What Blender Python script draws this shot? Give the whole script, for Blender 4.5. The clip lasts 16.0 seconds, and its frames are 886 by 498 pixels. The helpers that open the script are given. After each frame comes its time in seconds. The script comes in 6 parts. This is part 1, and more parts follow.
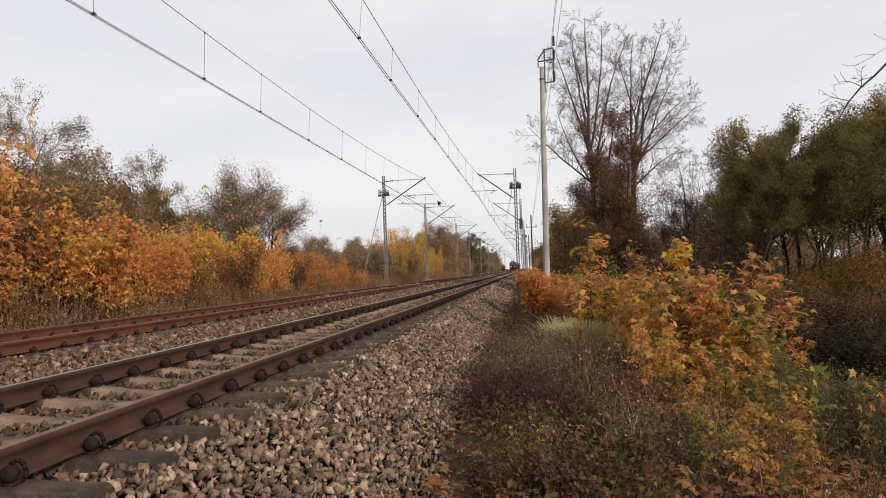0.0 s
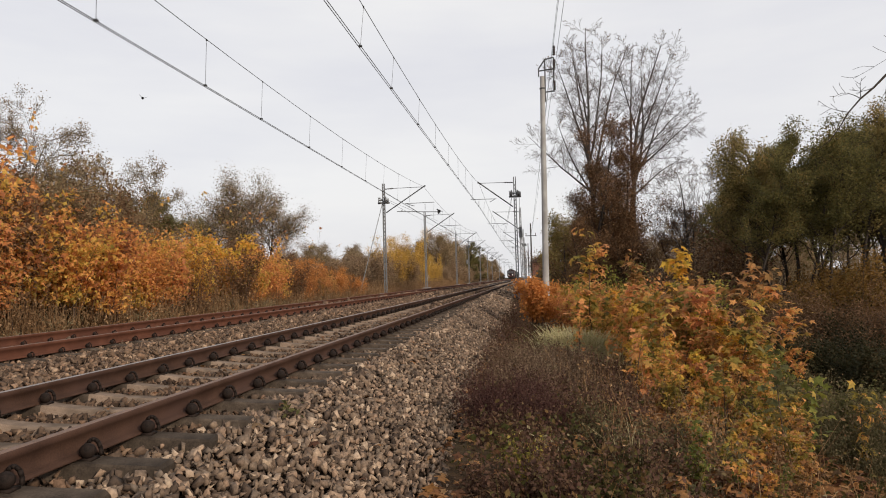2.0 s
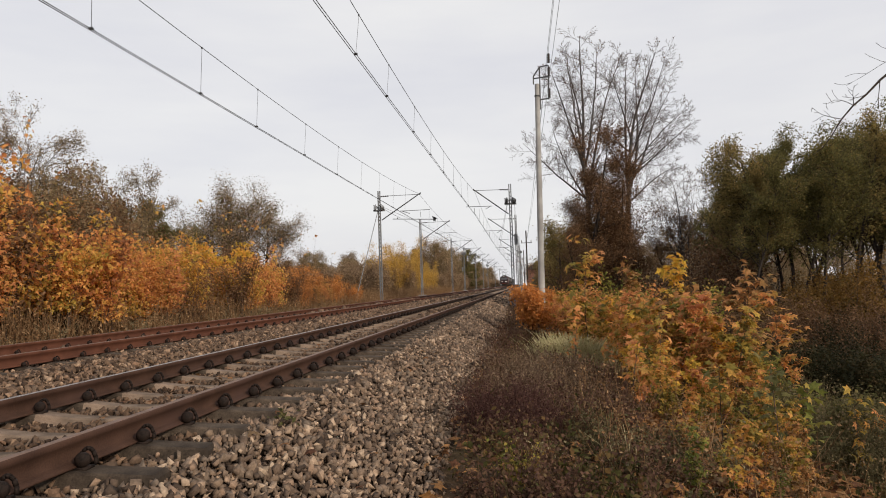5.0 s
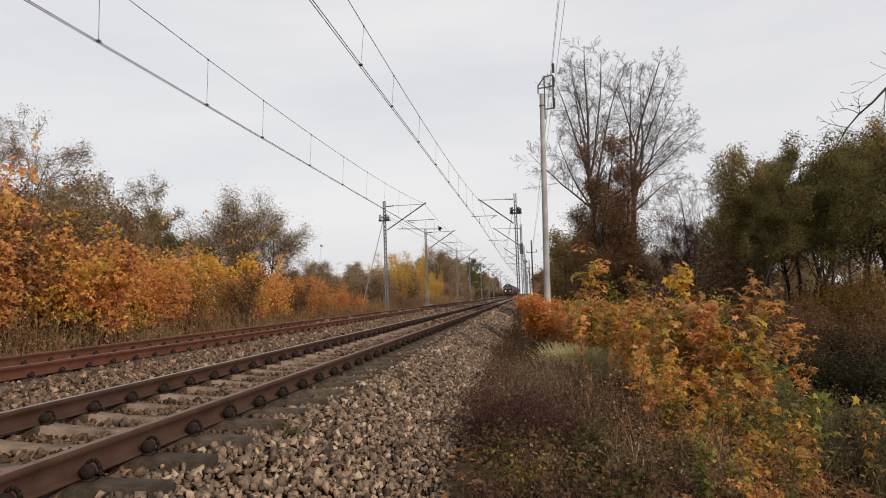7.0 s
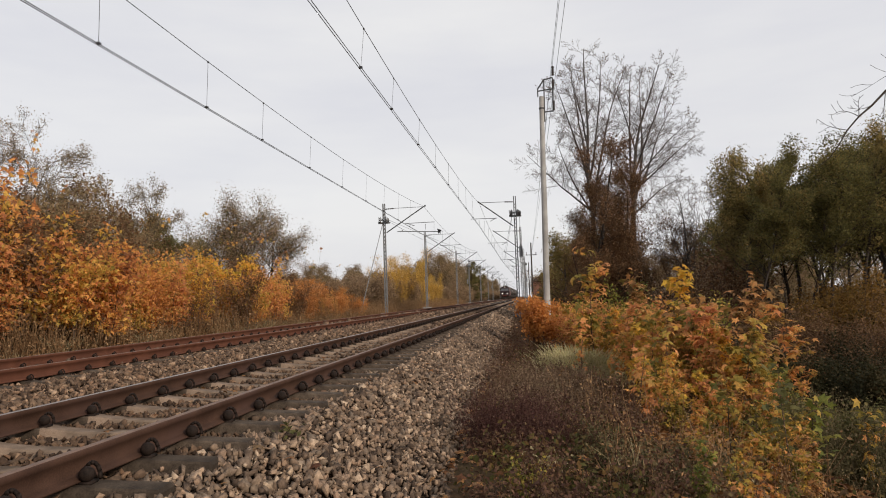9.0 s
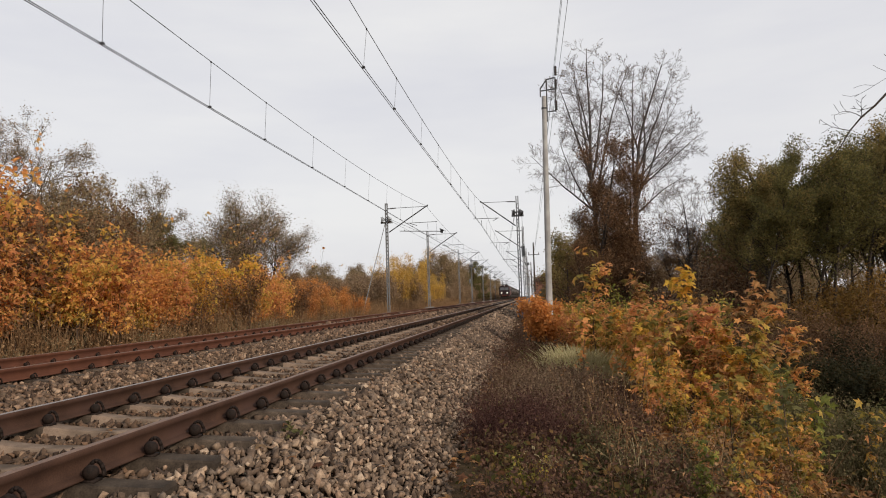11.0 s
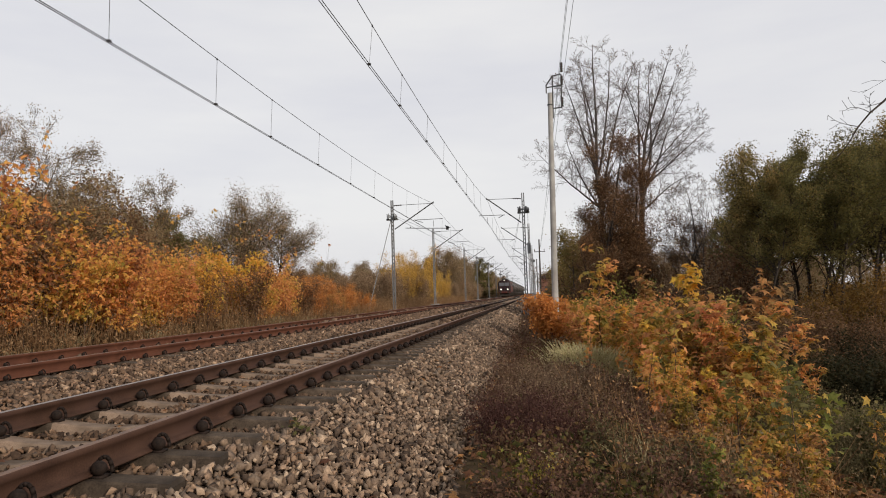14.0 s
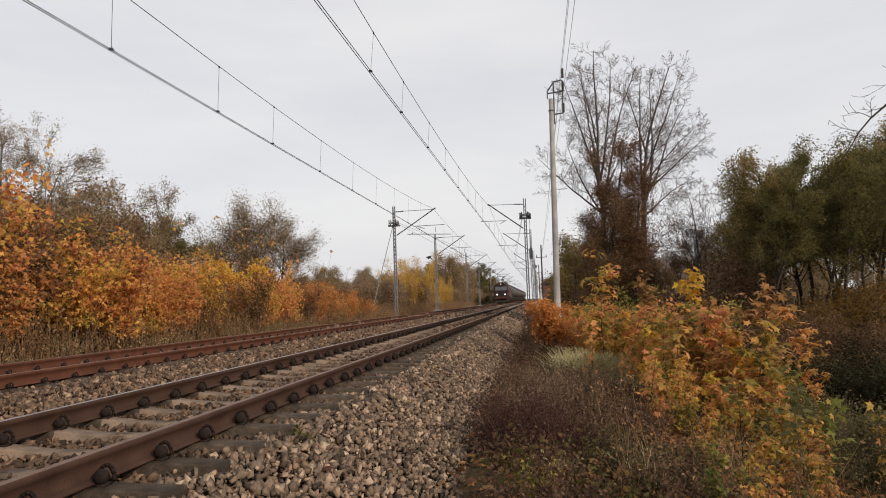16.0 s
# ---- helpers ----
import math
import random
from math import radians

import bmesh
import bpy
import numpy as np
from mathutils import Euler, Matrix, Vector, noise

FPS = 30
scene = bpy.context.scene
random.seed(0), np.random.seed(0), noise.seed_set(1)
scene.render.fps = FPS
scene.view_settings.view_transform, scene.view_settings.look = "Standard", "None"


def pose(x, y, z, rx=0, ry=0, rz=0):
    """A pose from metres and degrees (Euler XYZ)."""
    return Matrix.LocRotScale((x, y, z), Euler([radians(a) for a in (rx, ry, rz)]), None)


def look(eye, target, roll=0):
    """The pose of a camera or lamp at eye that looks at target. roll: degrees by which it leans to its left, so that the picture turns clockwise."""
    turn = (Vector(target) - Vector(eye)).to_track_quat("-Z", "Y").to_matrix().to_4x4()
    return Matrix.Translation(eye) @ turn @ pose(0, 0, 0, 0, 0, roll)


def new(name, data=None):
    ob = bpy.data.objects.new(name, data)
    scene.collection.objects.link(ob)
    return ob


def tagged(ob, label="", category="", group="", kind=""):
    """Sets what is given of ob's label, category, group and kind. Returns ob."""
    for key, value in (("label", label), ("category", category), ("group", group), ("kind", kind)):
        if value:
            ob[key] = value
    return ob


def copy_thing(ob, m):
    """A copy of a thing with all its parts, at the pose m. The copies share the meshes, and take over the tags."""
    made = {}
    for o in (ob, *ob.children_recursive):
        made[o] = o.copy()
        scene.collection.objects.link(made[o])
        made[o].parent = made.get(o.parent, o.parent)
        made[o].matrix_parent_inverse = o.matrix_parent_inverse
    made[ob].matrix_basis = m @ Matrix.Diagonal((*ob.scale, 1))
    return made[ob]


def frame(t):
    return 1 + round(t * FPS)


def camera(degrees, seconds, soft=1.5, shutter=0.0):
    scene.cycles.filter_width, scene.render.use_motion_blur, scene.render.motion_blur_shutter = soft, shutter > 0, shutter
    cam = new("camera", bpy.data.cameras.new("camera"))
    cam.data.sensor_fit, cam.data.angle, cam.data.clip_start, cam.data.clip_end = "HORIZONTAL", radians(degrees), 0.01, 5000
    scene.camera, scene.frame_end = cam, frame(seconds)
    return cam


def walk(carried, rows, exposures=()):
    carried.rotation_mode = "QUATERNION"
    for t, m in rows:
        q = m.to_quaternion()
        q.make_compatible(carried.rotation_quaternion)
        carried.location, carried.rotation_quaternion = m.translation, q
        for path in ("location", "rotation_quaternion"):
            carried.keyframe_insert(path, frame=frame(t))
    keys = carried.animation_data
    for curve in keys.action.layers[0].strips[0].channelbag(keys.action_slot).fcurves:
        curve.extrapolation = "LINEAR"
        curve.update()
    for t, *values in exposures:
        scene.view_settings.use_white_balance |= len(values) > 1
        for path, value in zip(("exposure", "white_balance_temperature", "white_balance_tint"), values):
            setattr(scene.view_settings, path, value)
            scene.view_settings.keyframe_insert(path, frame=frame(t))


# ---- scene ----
cam = camera(65.39, 16.0, 1.0)
walk(cam, [
    (0.0, pose(0.0015, -0.0021, 0.7525, 91.844, 2.037, 7.091)),
    (0.5, pose(0.0046, 0.0005, 0.7476, 92.018, 1.983, 7.178)),
    (1.0, pose(0.0048, -0.0010, 0.7479, 91.842, 1.736, 6.837)),
    (1.5, pose(0.0002, 0.0051, 0.7505, 92.215, 1.754, 6.918)),
    (2.0, pose(0.0029, -0.0049, 0.7565, 92.503, 1.620, 7.025)),
    (2.5, pose(0.0034, -0.0060, 0.7518, 92.507, 1.490, 6.576)),
    (3.0, pose(-0.0017, -0.0166, 0.7593, 93.091, 1.274, 6.440)),
    (3.5, pose(-0.0003, -0.0030, 0.7532, 92.951, 1.448, 6.320)),
    (4.0, pose(-0.0120, 0.0004, 0.7544, 93.127, 1.584, 6.572)),
    (4.5, pose(-0.0024, -0.0087, 0.7527, 93.043, 1.757, 6.578)),
    (7.0, pose(-0.0000, 0.0000, 0.7576, 93.918, 1.941, 7.120)),
    (7.5, pose(0.0016, -0.0040, 0.7549, 94.114, 1.992, 7.062)),
    (8.0, pose(0.0028, -0.0114, 0.7575, 94.227, 1.972, 7.281)),
    (8.5, pose(0.0052, -0.0100, 0.7582, 94.153, 1.868, 7.206)),
    (9.0, pose(-0.0079, 0.0047, 0.7546, 94.135, 1.918, 7.072)),
    (11.5, pose(-0.0025, -0.0112, 0.7580, 94.112, 1.802, 7.297)),
    (12.0, pose(-0.0086, -0.0017, 0.7599, 94.132, 1.828, 7.340)),
    (12.5, pose(-0.0062, -0.0152, 0.7582, 94.086, 1.917, 7.697)),
    (13.0, pose(-0.0108, -0.0111, 0.7514, 93.957, 1.810, 7.921)),
    (13.5, pose(-0.0083, -0.0061, 0.7580, 93.754, 1.689, 7.995)),
    (14.0, pose(-0.0089, -0.0082, 0.7554, 93.879, 1.815, 7.734)),
    (14.5, pose(-0.0027, 0.0006, 0.7512, 93.912, 1.919, 7.863)),
    (15.0, pose(-0.0043, -0.0130, 0.7563, 94.282, 1.848, 8.055)),
    (15.5, pose(0.0045, -0.0149, 0.7575, 94.191, 1.994, 7.859)),
    (16.0, pose(-0.0051, -0.0135, 0.7618, 94.369, 1.999, 7.909))
], [(0.0, 0.09), (2.5, 0.07), (6.0, 0.02), (16.0, 0.0)])

# ---- world and sun ----
world = bpy.data.worlds.new("sky")
scene.world = world
world.use_nodes = True
wn, wl = world.node_tree.nodes, world.node_tree.links
wn.clear()
w_out = wn.new("ShaderNodeOutputWorld")
w_bg = wn.new("ShaderNodeBackground")
w_sky = wn.new("ShaderNodeTexSky")
w_sky.sky_type = "NISHITA"
w_sky.sun_disc = False
w_sky.sun_elevation = radians(22)
w_sky.sun_rotation = radians(127)
w_sky.air_density, w_sky.dust_density = 1.0, 3.0
w_coord = wn.new("ShaderNodeTexCoord")
w_map = wn.new("ShaderNodeMapping")
w_map.inputs["Scale"].default_value = (1.0, 1.0, 4.5)
w_noise = wn.new("ShaderNodeTexNoise")
w_noise.inputs["Scale"].default_value = 1.7
w_noise.inputs["Detail"].default_value = 5.0
w_noise.inputs["Roughness"].default_value = 0.55
w_ramp = wn.new("ShaderNodeValToRGB")
w_ramp.color_ramp.elements[0].position, w_ramp.color_ramp.elements[0].color = 0.3, (7.45, 7.45, 7.95, 1)
w_ramp.color_ramp.elements[1].position, w_ramp.color_ramp.elements[1].color = 0.68, (8.85, 8.75, 8.75, 1)
w_mix = wn.new("ShaderNodeMix")
w_mix.data_type = "RGBA"
w_mix.inputs[0].default_value = 0.9
wl.new(w_coord.outputs["Generated"], w_map.inputs["Vector"])
wl.new(w_map.outputs[0], w_noise.inputs["Vector"])
wl.new(w_noise.outputs["Fac"], w_ramp.inputs[0])
wl.new(w_sky.outputs[0], w_mix.inputs[6])
wl.new(w_ramp.outputs[0], w_mix.inputs[7])
wl.new(w_mix.outputs[2], w_bg.inputs["Color"])
w_bg.inputs["Strength"].default_value = 0.1
wl.new(w_bg.outputs[0], w_out.inputs["Surface"])

sun_data = bpy.data.lights.new("sun", "SUN")
sun_data.energy, sun_data.angle, sun_data.color = 3.0, radians(4), (1.0, 0.875, 0.73)
sun = new("sun", sun_data)
sun.matrix_world = look((60, -45, 33), (0, 10, 0))

# ---- materials ----
def material(name):
    m = bpy.data.materials.new(name)
    m.use_nodes = True
    n, l = m.node_tree.nodes, m.node_tree.links
    return m, n, l, n["Principled BSDF"]


def ramp(n, stops):
    r = n.new("ShaderNodeValToRGB")
    e = r.color_ramp.elements
    while len(e) < len(stops):
        e.new(0.5)
    for i, (p, c) in enumerate(stops):
        e[i].position, e[i].color = p, (*c, 1)
    return r


def surface(name, dark, light, scale=8.0, rough=0.8, metal=0.0, bump=0.2, fine=60.0, stain=None, stain_scale=1.5, rand=0.0, dist=0.01):
    """Two-scale mottled surface: grain, broad stains, relief."""
    m, n, l, b = material(name)
    tc = n.new("ShaderNodeTexCoord")
    a = n.new("ShaderNodeTexNoise")
    a.inputs["Scale"].default_value, a.inputs["Detail"].default_value = scale, 6
    f = n.new("ShaderNodeTexNoise")
    f.inputs["Scale"].default_value, f.inputs["Detail"].default_value = fine, 3
    l.new(tc.outputs["Object"], a.inputs["Vector"])
    l.new(tc.outputs["Object"], f.inputs["Vector"])
    mx = n.new("ShaderNodeMath")
    mx.operation = "MULTIPLY_ADD"
    l.new(f.outputs["Fac"], mx.inputs[0])
    mx.inputs[1].default_value = 0.4
    mul = n.new("ShaderNodeMath")
    mul.operation = "MULTIPLY"
    l.new(a.outputs["Fac"], mul.inputs[0])
    mul.inputs[1].default_value = 0.6
    l.new(mul.outputs[0], mx.inputs[2])
    r = ramp(n, [(0.36, dark), (0.64, light)])
    l.new(mx.outputs[0], r.inputs[0])
    col = r.outputs[0]
    if stain:
        s = n.new("ShaderNodeTexNoise")
        s.inputs["Scale"].default_value, s.inputs["Detail"].default_value = stain_scale, 4
        l.new(tc.outputs["Object"], s.inputs["Vector"])
        sr = ramp(n, [(0.45, (0, 0, 0)), (0.65, (1, 1, 1))])
        l.new(s.outputs["Fac"], sr.inputs[0])
        mix = n.new("ShaderNodeMix")
        mix.data_type = "RGBA"
        l.new(sr.outputs[0], mix.inputs[0])
        l.new(col, mix.inputs[6])
        mix.inputs[7].default_value = (*stain, 1)
        col = mix.outputs[2]
    if rand:
        oi = n.new("ShaderNodeObjectInfo")
        hs = n.new("ShaderNodeHueSaturation")
        mr = n.new("ShaderNodeMapRange")
        mr.inputs["To Min"].default_value, mr.inputs["To Max"].default_value = 1 - rand, 1 + rand
        l.new(oi.outputs["Random"], mr.inputs["Value"])
        l.new(mr.outputs[0], hs.inputs["Value"])
        l.new(col, hs.inputs["Color"])
        col = hs.outputs[0]
    l.new(col, b.inputs["Base Color"])
    b.inputs["Roughness"].default_value, b.inputs["Metallic"].default_value = rough, metal
    b.inputs["Specular IOR Level"].default_value = 0.12 if rough > 0.65 else 0.5
    if bump:
        bp = n.new("ShaderNodeBump")
        bp.inputs["Strength"].default_value, bp.inputs["Distance"].default_value = bump, dist
        l.new(mx.outputs[0], bp.inputs["Height"])
        l.new(bp.outputs[0], b.inputs["Normal"])
    return m


def islands(name, stops, rough=0.75, through_light=0.0, per_object=False, grain=40.0, hue_shift=0.0, patch_scale=1.6):
    """Pieces that differ one by one: leaves, stones, blades."""
    m, n, l, b = material(name)
    if per_object:
        g = n.new("ShaderNodeObjectInfo")
        rnd = g.outputs["Random"]
    else:
        g = n.new("ShaderNodeNewGeometry")
        rnd = g.outputs["Random Per Island"]
    r = ramp(n, stops)
    fac = rnd
    if hue_shift:
        # leaf by leaf, patch by patch and plant by plant
        tc0 = n.new("ShaderNodeNewGeometry")
        big = n.new("ShaderNodeTexNoise")
        big.inputs["Scale"].default_value, big.inputs["Detail"].default_value = patch_scale, 2
        l.new(tc0.outputs["Position"], big.inputs["Vector"])
        spread = n.new("ShaderNodeMapRange")
        spread.inputs["From Min"].default_value, spread.inputs["From Max"].default_value = 0.34, 0.66
        l.new(big.outputs["Fac"], spread.inputs["Value"])
        oi = n.new("ShaderNodeObjectInfo")
        for source, share in ((spread.outputs[0], hue_shift * 0.75), (oi.outputs["Random"], hue_shift * 0.25)):
            own = n.new("ShaderNodeMath")
            own.operation = "MULTIPLY_ADD"
            l.new(source, own.inputs[0])
            own.inputs[1].default_value = share
            if fac is rnd:
                leaf = n.new("ShaderNodeMath")
                leaf.operation = "MULTIPLY"
                l.new(rnd, leaf.inputs[0])
                leaf.inputs[1].default_value = 1 - hue_shift
                fac = leaf.outputs[0]
            l.new(fac, own.inputs[2])
            fac = own.outputs[0]
    l.new(fac, r.inputs[0])
    tc = n.new("ShaderNodeTexCoord")
    a = n.new("ShaderNodeTexNoise")
    a.inputs["Scale"].default_value, a.inputs["Detail"].default_value = grain, 4
    l.new(tc.outputs["Object"], a.inputs["Vector"])
    hs = n.new("ShaderNodeHueSaturation")
    mr = n.new("ShaderNodeMapRange")
    mr.inputs["From Min"].default_value, mr.inputs["From Max"].default_value = 0.3, 0.7
    mr.inputs["To Min"].default_value, mr.inputs["To Max"].default_value = 0.7, 1.25
    l.new(a.outputs["Fac"], mr.inputs["Value"])
    l.new(mr.outputs[0], hs.inputs["Value"])
    l.new(r.outputs[0], hs.inputs["Color"])
    l.new(hs.outputs[0], b.inputs["Base Color"])
    b.inputs["Roughness"].default_value = rough
    b.inputs["Specular IOR Level"].default_value = 0.15
    if through_light:
        t = n.new("ShaderNodeBsdfTranslucent")
        l.new(hs.outputs[0], t.inputs["Color"])
        mix = n.new("ShaderNodeMixShader")
        mix.inputs[0].default_value = through_light
        l.new(b.outputs[0], mix.inputs[1])
        l.new(t.outputs[0], mix.inputs[2])
        l.new(mix.outputs[0], n["Material Output"].inputs["Surface"])
    return m


RAIL_RUST = surface("rusty_rail_steel", (0.036, 0.0185, 0.0125), (0.074, 0.039, 0.026), 5, 0.75, 0.0, 0.15, 90, (0.06, 0.032, 0.024), 0.8)
RAIL_RED = surface("red_rusty_rail_steel", (0.07, 0.027, 0.016), (0.128, 0.051, 0.03), 5, 0.8, 0.0, 0.15, 90, (0.08, 0.032, 0.02), 0.8)
RAIL_SHINE = surface("worn_rail_head", (0.2, 0.17, 0.155), (0.36, 0.32, 0.3), 6, 0.46, 0.7, 0.05, 80)
RAIL_DULL = surface("dull_rail_head", (0.1, 0.056, 0.035), (0.19, 0.115, 0.08), 6, 0.6, 0.2, 0.08, 80)
CLIP_IRON = surface("blackened_iron", (0.008, 0.006, 0.005), (0.03, 0.02, 0.016), 30, 0.7, 0.3, 0.2, 160)
CONCRETE = surface("sleeper_concrete", (0.16, 0.114, 0.084), (0.3, 0.22, 0.162), 7, 0.9, 0, 0.35, 120, (0.1, 0.074, 0.055), 2.5, rand=0.2)
# darker concrete from the rail seats out to the sleeper ends
CONCRETE_DARK = surface("dark_sleeper_concrete", (0.034, 0.025, 0.019), (0.105, 0.079, 0.058), 9, 0.9, 0, 0.4, 90, (0.028, 0.021, 0.016), 3.5, rand=0.25)
CONCRETE_POLE = surface("pole_concrete", (0.27, 0.26, 0.25), (0.42, 0.41, 0.39), 2.5, 0.9, 0, 0.2, 70, (0.22, 0.21, 0.2), 0.9)
GALVANISED = surface("galvanised_steel", (0.13, 0.135, 0.14), (0.26, 0.265, 0.27), 3, 0.6, 0.45, 0.08, 60, (0.17, 0.165, 0.16), 0.7)
DARK_STEEL = surface("dark_weathered_steel", (0.03, 0.03, 0.032), (0.085, 0.082, 0.08), 6, 0.6, 0.4, 0.1, 80)
WIRE = surface("weathered_copper_wire", (0.035, 0.035, 0.036), (0.075, 0.07, 0.068), 3, 0.55, 0.5, 0, 50)
PORCELAIN = surface("dark_porcelain", (0.02, 0.013, 0.011), (0.045, 0.026, 0.02), 10, 0.25, 0, 0, 60)
STONES = [(0.0, (0.046, 0.032, 0.024)), (0.25, (0.124, 0.085, 0.06)), (0.5, (0.205, 0.143, 0.098)), (0.65, (0.14, 0.106, 0.08)), (0.85, (0.262, 0.172, 0.116)), (1.0, (0.41, 0.305, 0.215))]
RUSTY = [(p, (c[0] * 0.86, c[1] * 0.8, c[2] * 0.76)) for p, c in STONES]
STONE_RUSTY = islands("rust_stained_granite", RUSTY, 0.9, grain=55)
# stones between the near rails: sleeper-gap shade put into the stone colour
STONE_SHADED = islands("gap_shaded_granite", [(p, (c[0] * 0.62, c[1] * 0.56, c[2] * 0.52)) for p, c in STONES], 0.85, grain=55)
STONE = islands("crushed_granite", STONES, 0.9, grain=55)
STONE_PIECE = islands("crushed_granite_piece", STONES, 0.9, per_object=True, grain=55)
# near-black sheet under the stones: shade of the gaps put into its colour
SHADED_BED = surface("shaded_stone_bed", (0.01, 0.007, 0.005), (0.045, 0.03, 0.02), 14, 0.95, 0, 1.0, 45, dist=0.05)
SOIL = surface("leaf_littered_soil", (0.03, 0.018, 0.01), (0.1, 0.058, 0.03), 3, 0.95, 0, 0.8, 26, (0.055, 0.042, 0.02), 0.25, dist=0.06)
BARK_GREY = surface("grey_bark", (0.045, 0.038, 0.033), (0.15, 0.13, 0.115), 4, 0.95, 0, 0.6, 30)
BARK_DARK = surface("dark_bark", (0.02, 0.016, 0.013), (0.075, 0.06, 0.05), 4, 0.95, 0, 0.6, 30)
POPLAR_TWIG = surface("grey_brown_poplar_twigs", (0.075, 0.054, 0.044), (0.15, 0.112, 0.093), 4, 0.9, 0, 0, 30)
POPLAR_BARK = surface("grey_brown_poplar_bark", (0.045, 0.039, 0.035), (0.125, 0.109, 0.1), 4, 0.95, 0, 0.6, 30)
TWIG = surface("brown_twigs", (0.05, 0.033, 0.024), (0.12, 0.083, 0.06), 4, 0.9, 0, 0, 30)
LEAF_MAPLE = islands("autumn_maple_leaf", [(0.1, (0.26, 0.21, 0.05)), (0.32, (0.62, 0.41, 0.09)), (0.48, (0.78, 0.42, 0.11)), (0.62, (0.72, 0.31, 0.1)), (0.77, (0.46, 0.18, 0.075)), (0.92, (0.24, 0.11, 0.055))], 0.6, 0.5, hue_shift=0.6)
LEAF_YOUNG = islands("turning_maple_leaf", [(0.1, (0.11, 0.105, 0.03)), (0.33, (0.26, 0.2, 0.045)), (0.47, (0.45, 0.3, 0.06)), (0.6, (0.6, 0.3, 0.075)), (0.75, (0.68, 0.31, 0.12)), (0.95, (0.3, 0.13, 0.06))], 0.6, 0.45, hue_shift=0.55)
LEAF_TURNING = islands("half_green_maple_leaf", [(0.1, (0.075, 0.095, 0.025)), (0.4, (0.17, 0.18, 0.04)), (0.65, (0.34, 0.28, 0.06)), (0.9, (0.54, 0.32, 0.09))], 0.6, 0.45, hue_shift=0.5)
LEAF_GOLD = islands("golden_maple_leaf", [(0.1, (0.34, 0.28, 0.05)), (0.4, (0.74, 0.46, 0.075)), (0.7, (0.78, 0.4, 0.08)), (0.9, (0.56, 0.24, 0.07))], 0.6, 0.5, hue_shift=0.5)
LEAF_SALMON = islands("salmon_maple_leaf", [(0.1, (0.36, 0.13, 0.06)), (0.38, (0.72, 0.31, 0.12)), (0.58, (0.68, 0.34, 0.1)), (0.74, (0.42, 0.29, 0.08)), (0.95, (0.24, 0.1, 0.05))], 0.6, 0.5, hue_shift=0.55)
LEAF_WITHERED = islands("withered_maple_leaf", [(0.1, (0.12, 0.07, 0.03)), (0.35, (0.3, 0.16, 0.055)), (0.55, (0.46, 0.21, 0.08)), (0.75, (0.28, 0.2, 0.06)), (0.95, (0.14, 0.12, 0.04))], 0.65, 0.4, hue_shift=0.5, patch_scale=2.5)
LEAF_RED = islands("rusty_shrub_leaf", [(0.1, (0.6, 0.24, 0.06)), (0.5, (0.64, 0.29, 0.085)), (0.9, (0.36, 0.13, 0.05))], 0.65, 0.45, hue_shift=0.4)
LEAF_YELLOW = islands("yellow_shrub_leaf", [(0.1, (0.44, 0.28, 0.07)), (0.5, (0.7, 0.43, 0.09)), (0.9, (0.42, 0.26, 0.09))], 0.65, 0.5, hue_shift=0.35)
LEAF_GREEN = islands("dull_green_leaf", [(0.1, (0.065, 0.065, 0.026)), (0.5, (0.125, 0.12, 0.045)), (0.85, (0.2, 0.16, 0.06)), (1.0, (0.3, 0.19, 0.07))], 0.7, 0.45, hue_shift=0.35)
LEAF_DARK = islands("dark_alder_leaf", [(0.1, (0.085, 0.08, 0.03)), (0.5, (0.165, 0.148, 0.054)), (0.8, (0.25, 0.195, 0.068)), (1.0, (0.34, 0.21, 0.075))], 0.7, 0.55, hue_shift=0.4, patch_scale=0.7)
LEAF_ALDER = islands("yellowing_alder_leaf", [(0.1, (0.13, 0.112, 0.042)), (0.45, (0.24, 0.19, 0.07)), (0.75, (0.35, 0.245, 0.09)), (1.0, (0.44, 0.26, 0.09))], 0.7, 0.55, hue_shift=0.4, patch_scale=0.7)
LEAF_RUSSET = islands("russet_leaf", [(0.1, (0.1, 0.055, 0.018)), (0.5, (0.24, 0.13, 0.034)), (0.9, (0.14, 0.1, 0.03))], 0.7, 0.4, hue_shift=0.35)
LEAF_BROWN = islands("withered_oak_leaf", [(0.1, (0.085, 0.045, 0.025)), (0.5, (0.18, 0.098, 0.05)), (0.9, (0.29, 0.17, 0.085))], 0.75, 0.3, hue_shift=0.4)
# pale leaf tones, lightened to carry haze of the far woods in the colour
LEAF_PALE = islands("pale_brown_leaf", [(0.1, (0.2, 0.135, 0.085)), (0.5, (0.34, 0.23, 0.145)), (0.9, (0.4, 0.28, 0.15))], 0.75, 0.45, hue_shift=0.35)
LEAF_OLIVE = islands("faded_hazed_olive_leaf", [(0.1, (0.17, 0.125, 0.065)), (0.5, (0.28, 0.205, 0.11)), (0.9, (0.36, 0.24, 0.14))], 0.75, 0.45, hue_shift=0.3)
# undergrowth leaf: the wood's inner shade is put into its colour
LEAF_SHADE = islands("wood_shaded_leaf", [(0.1, (0.02, 0.022, 0.01)), (0.5, (0.045, 0.042, 0.018)), (0.8, (0.075, 0.055, 0.024)), (1.0, (0.12, 0.07, 0.03))], 0.75, 0.25, hue_shift=0.4)
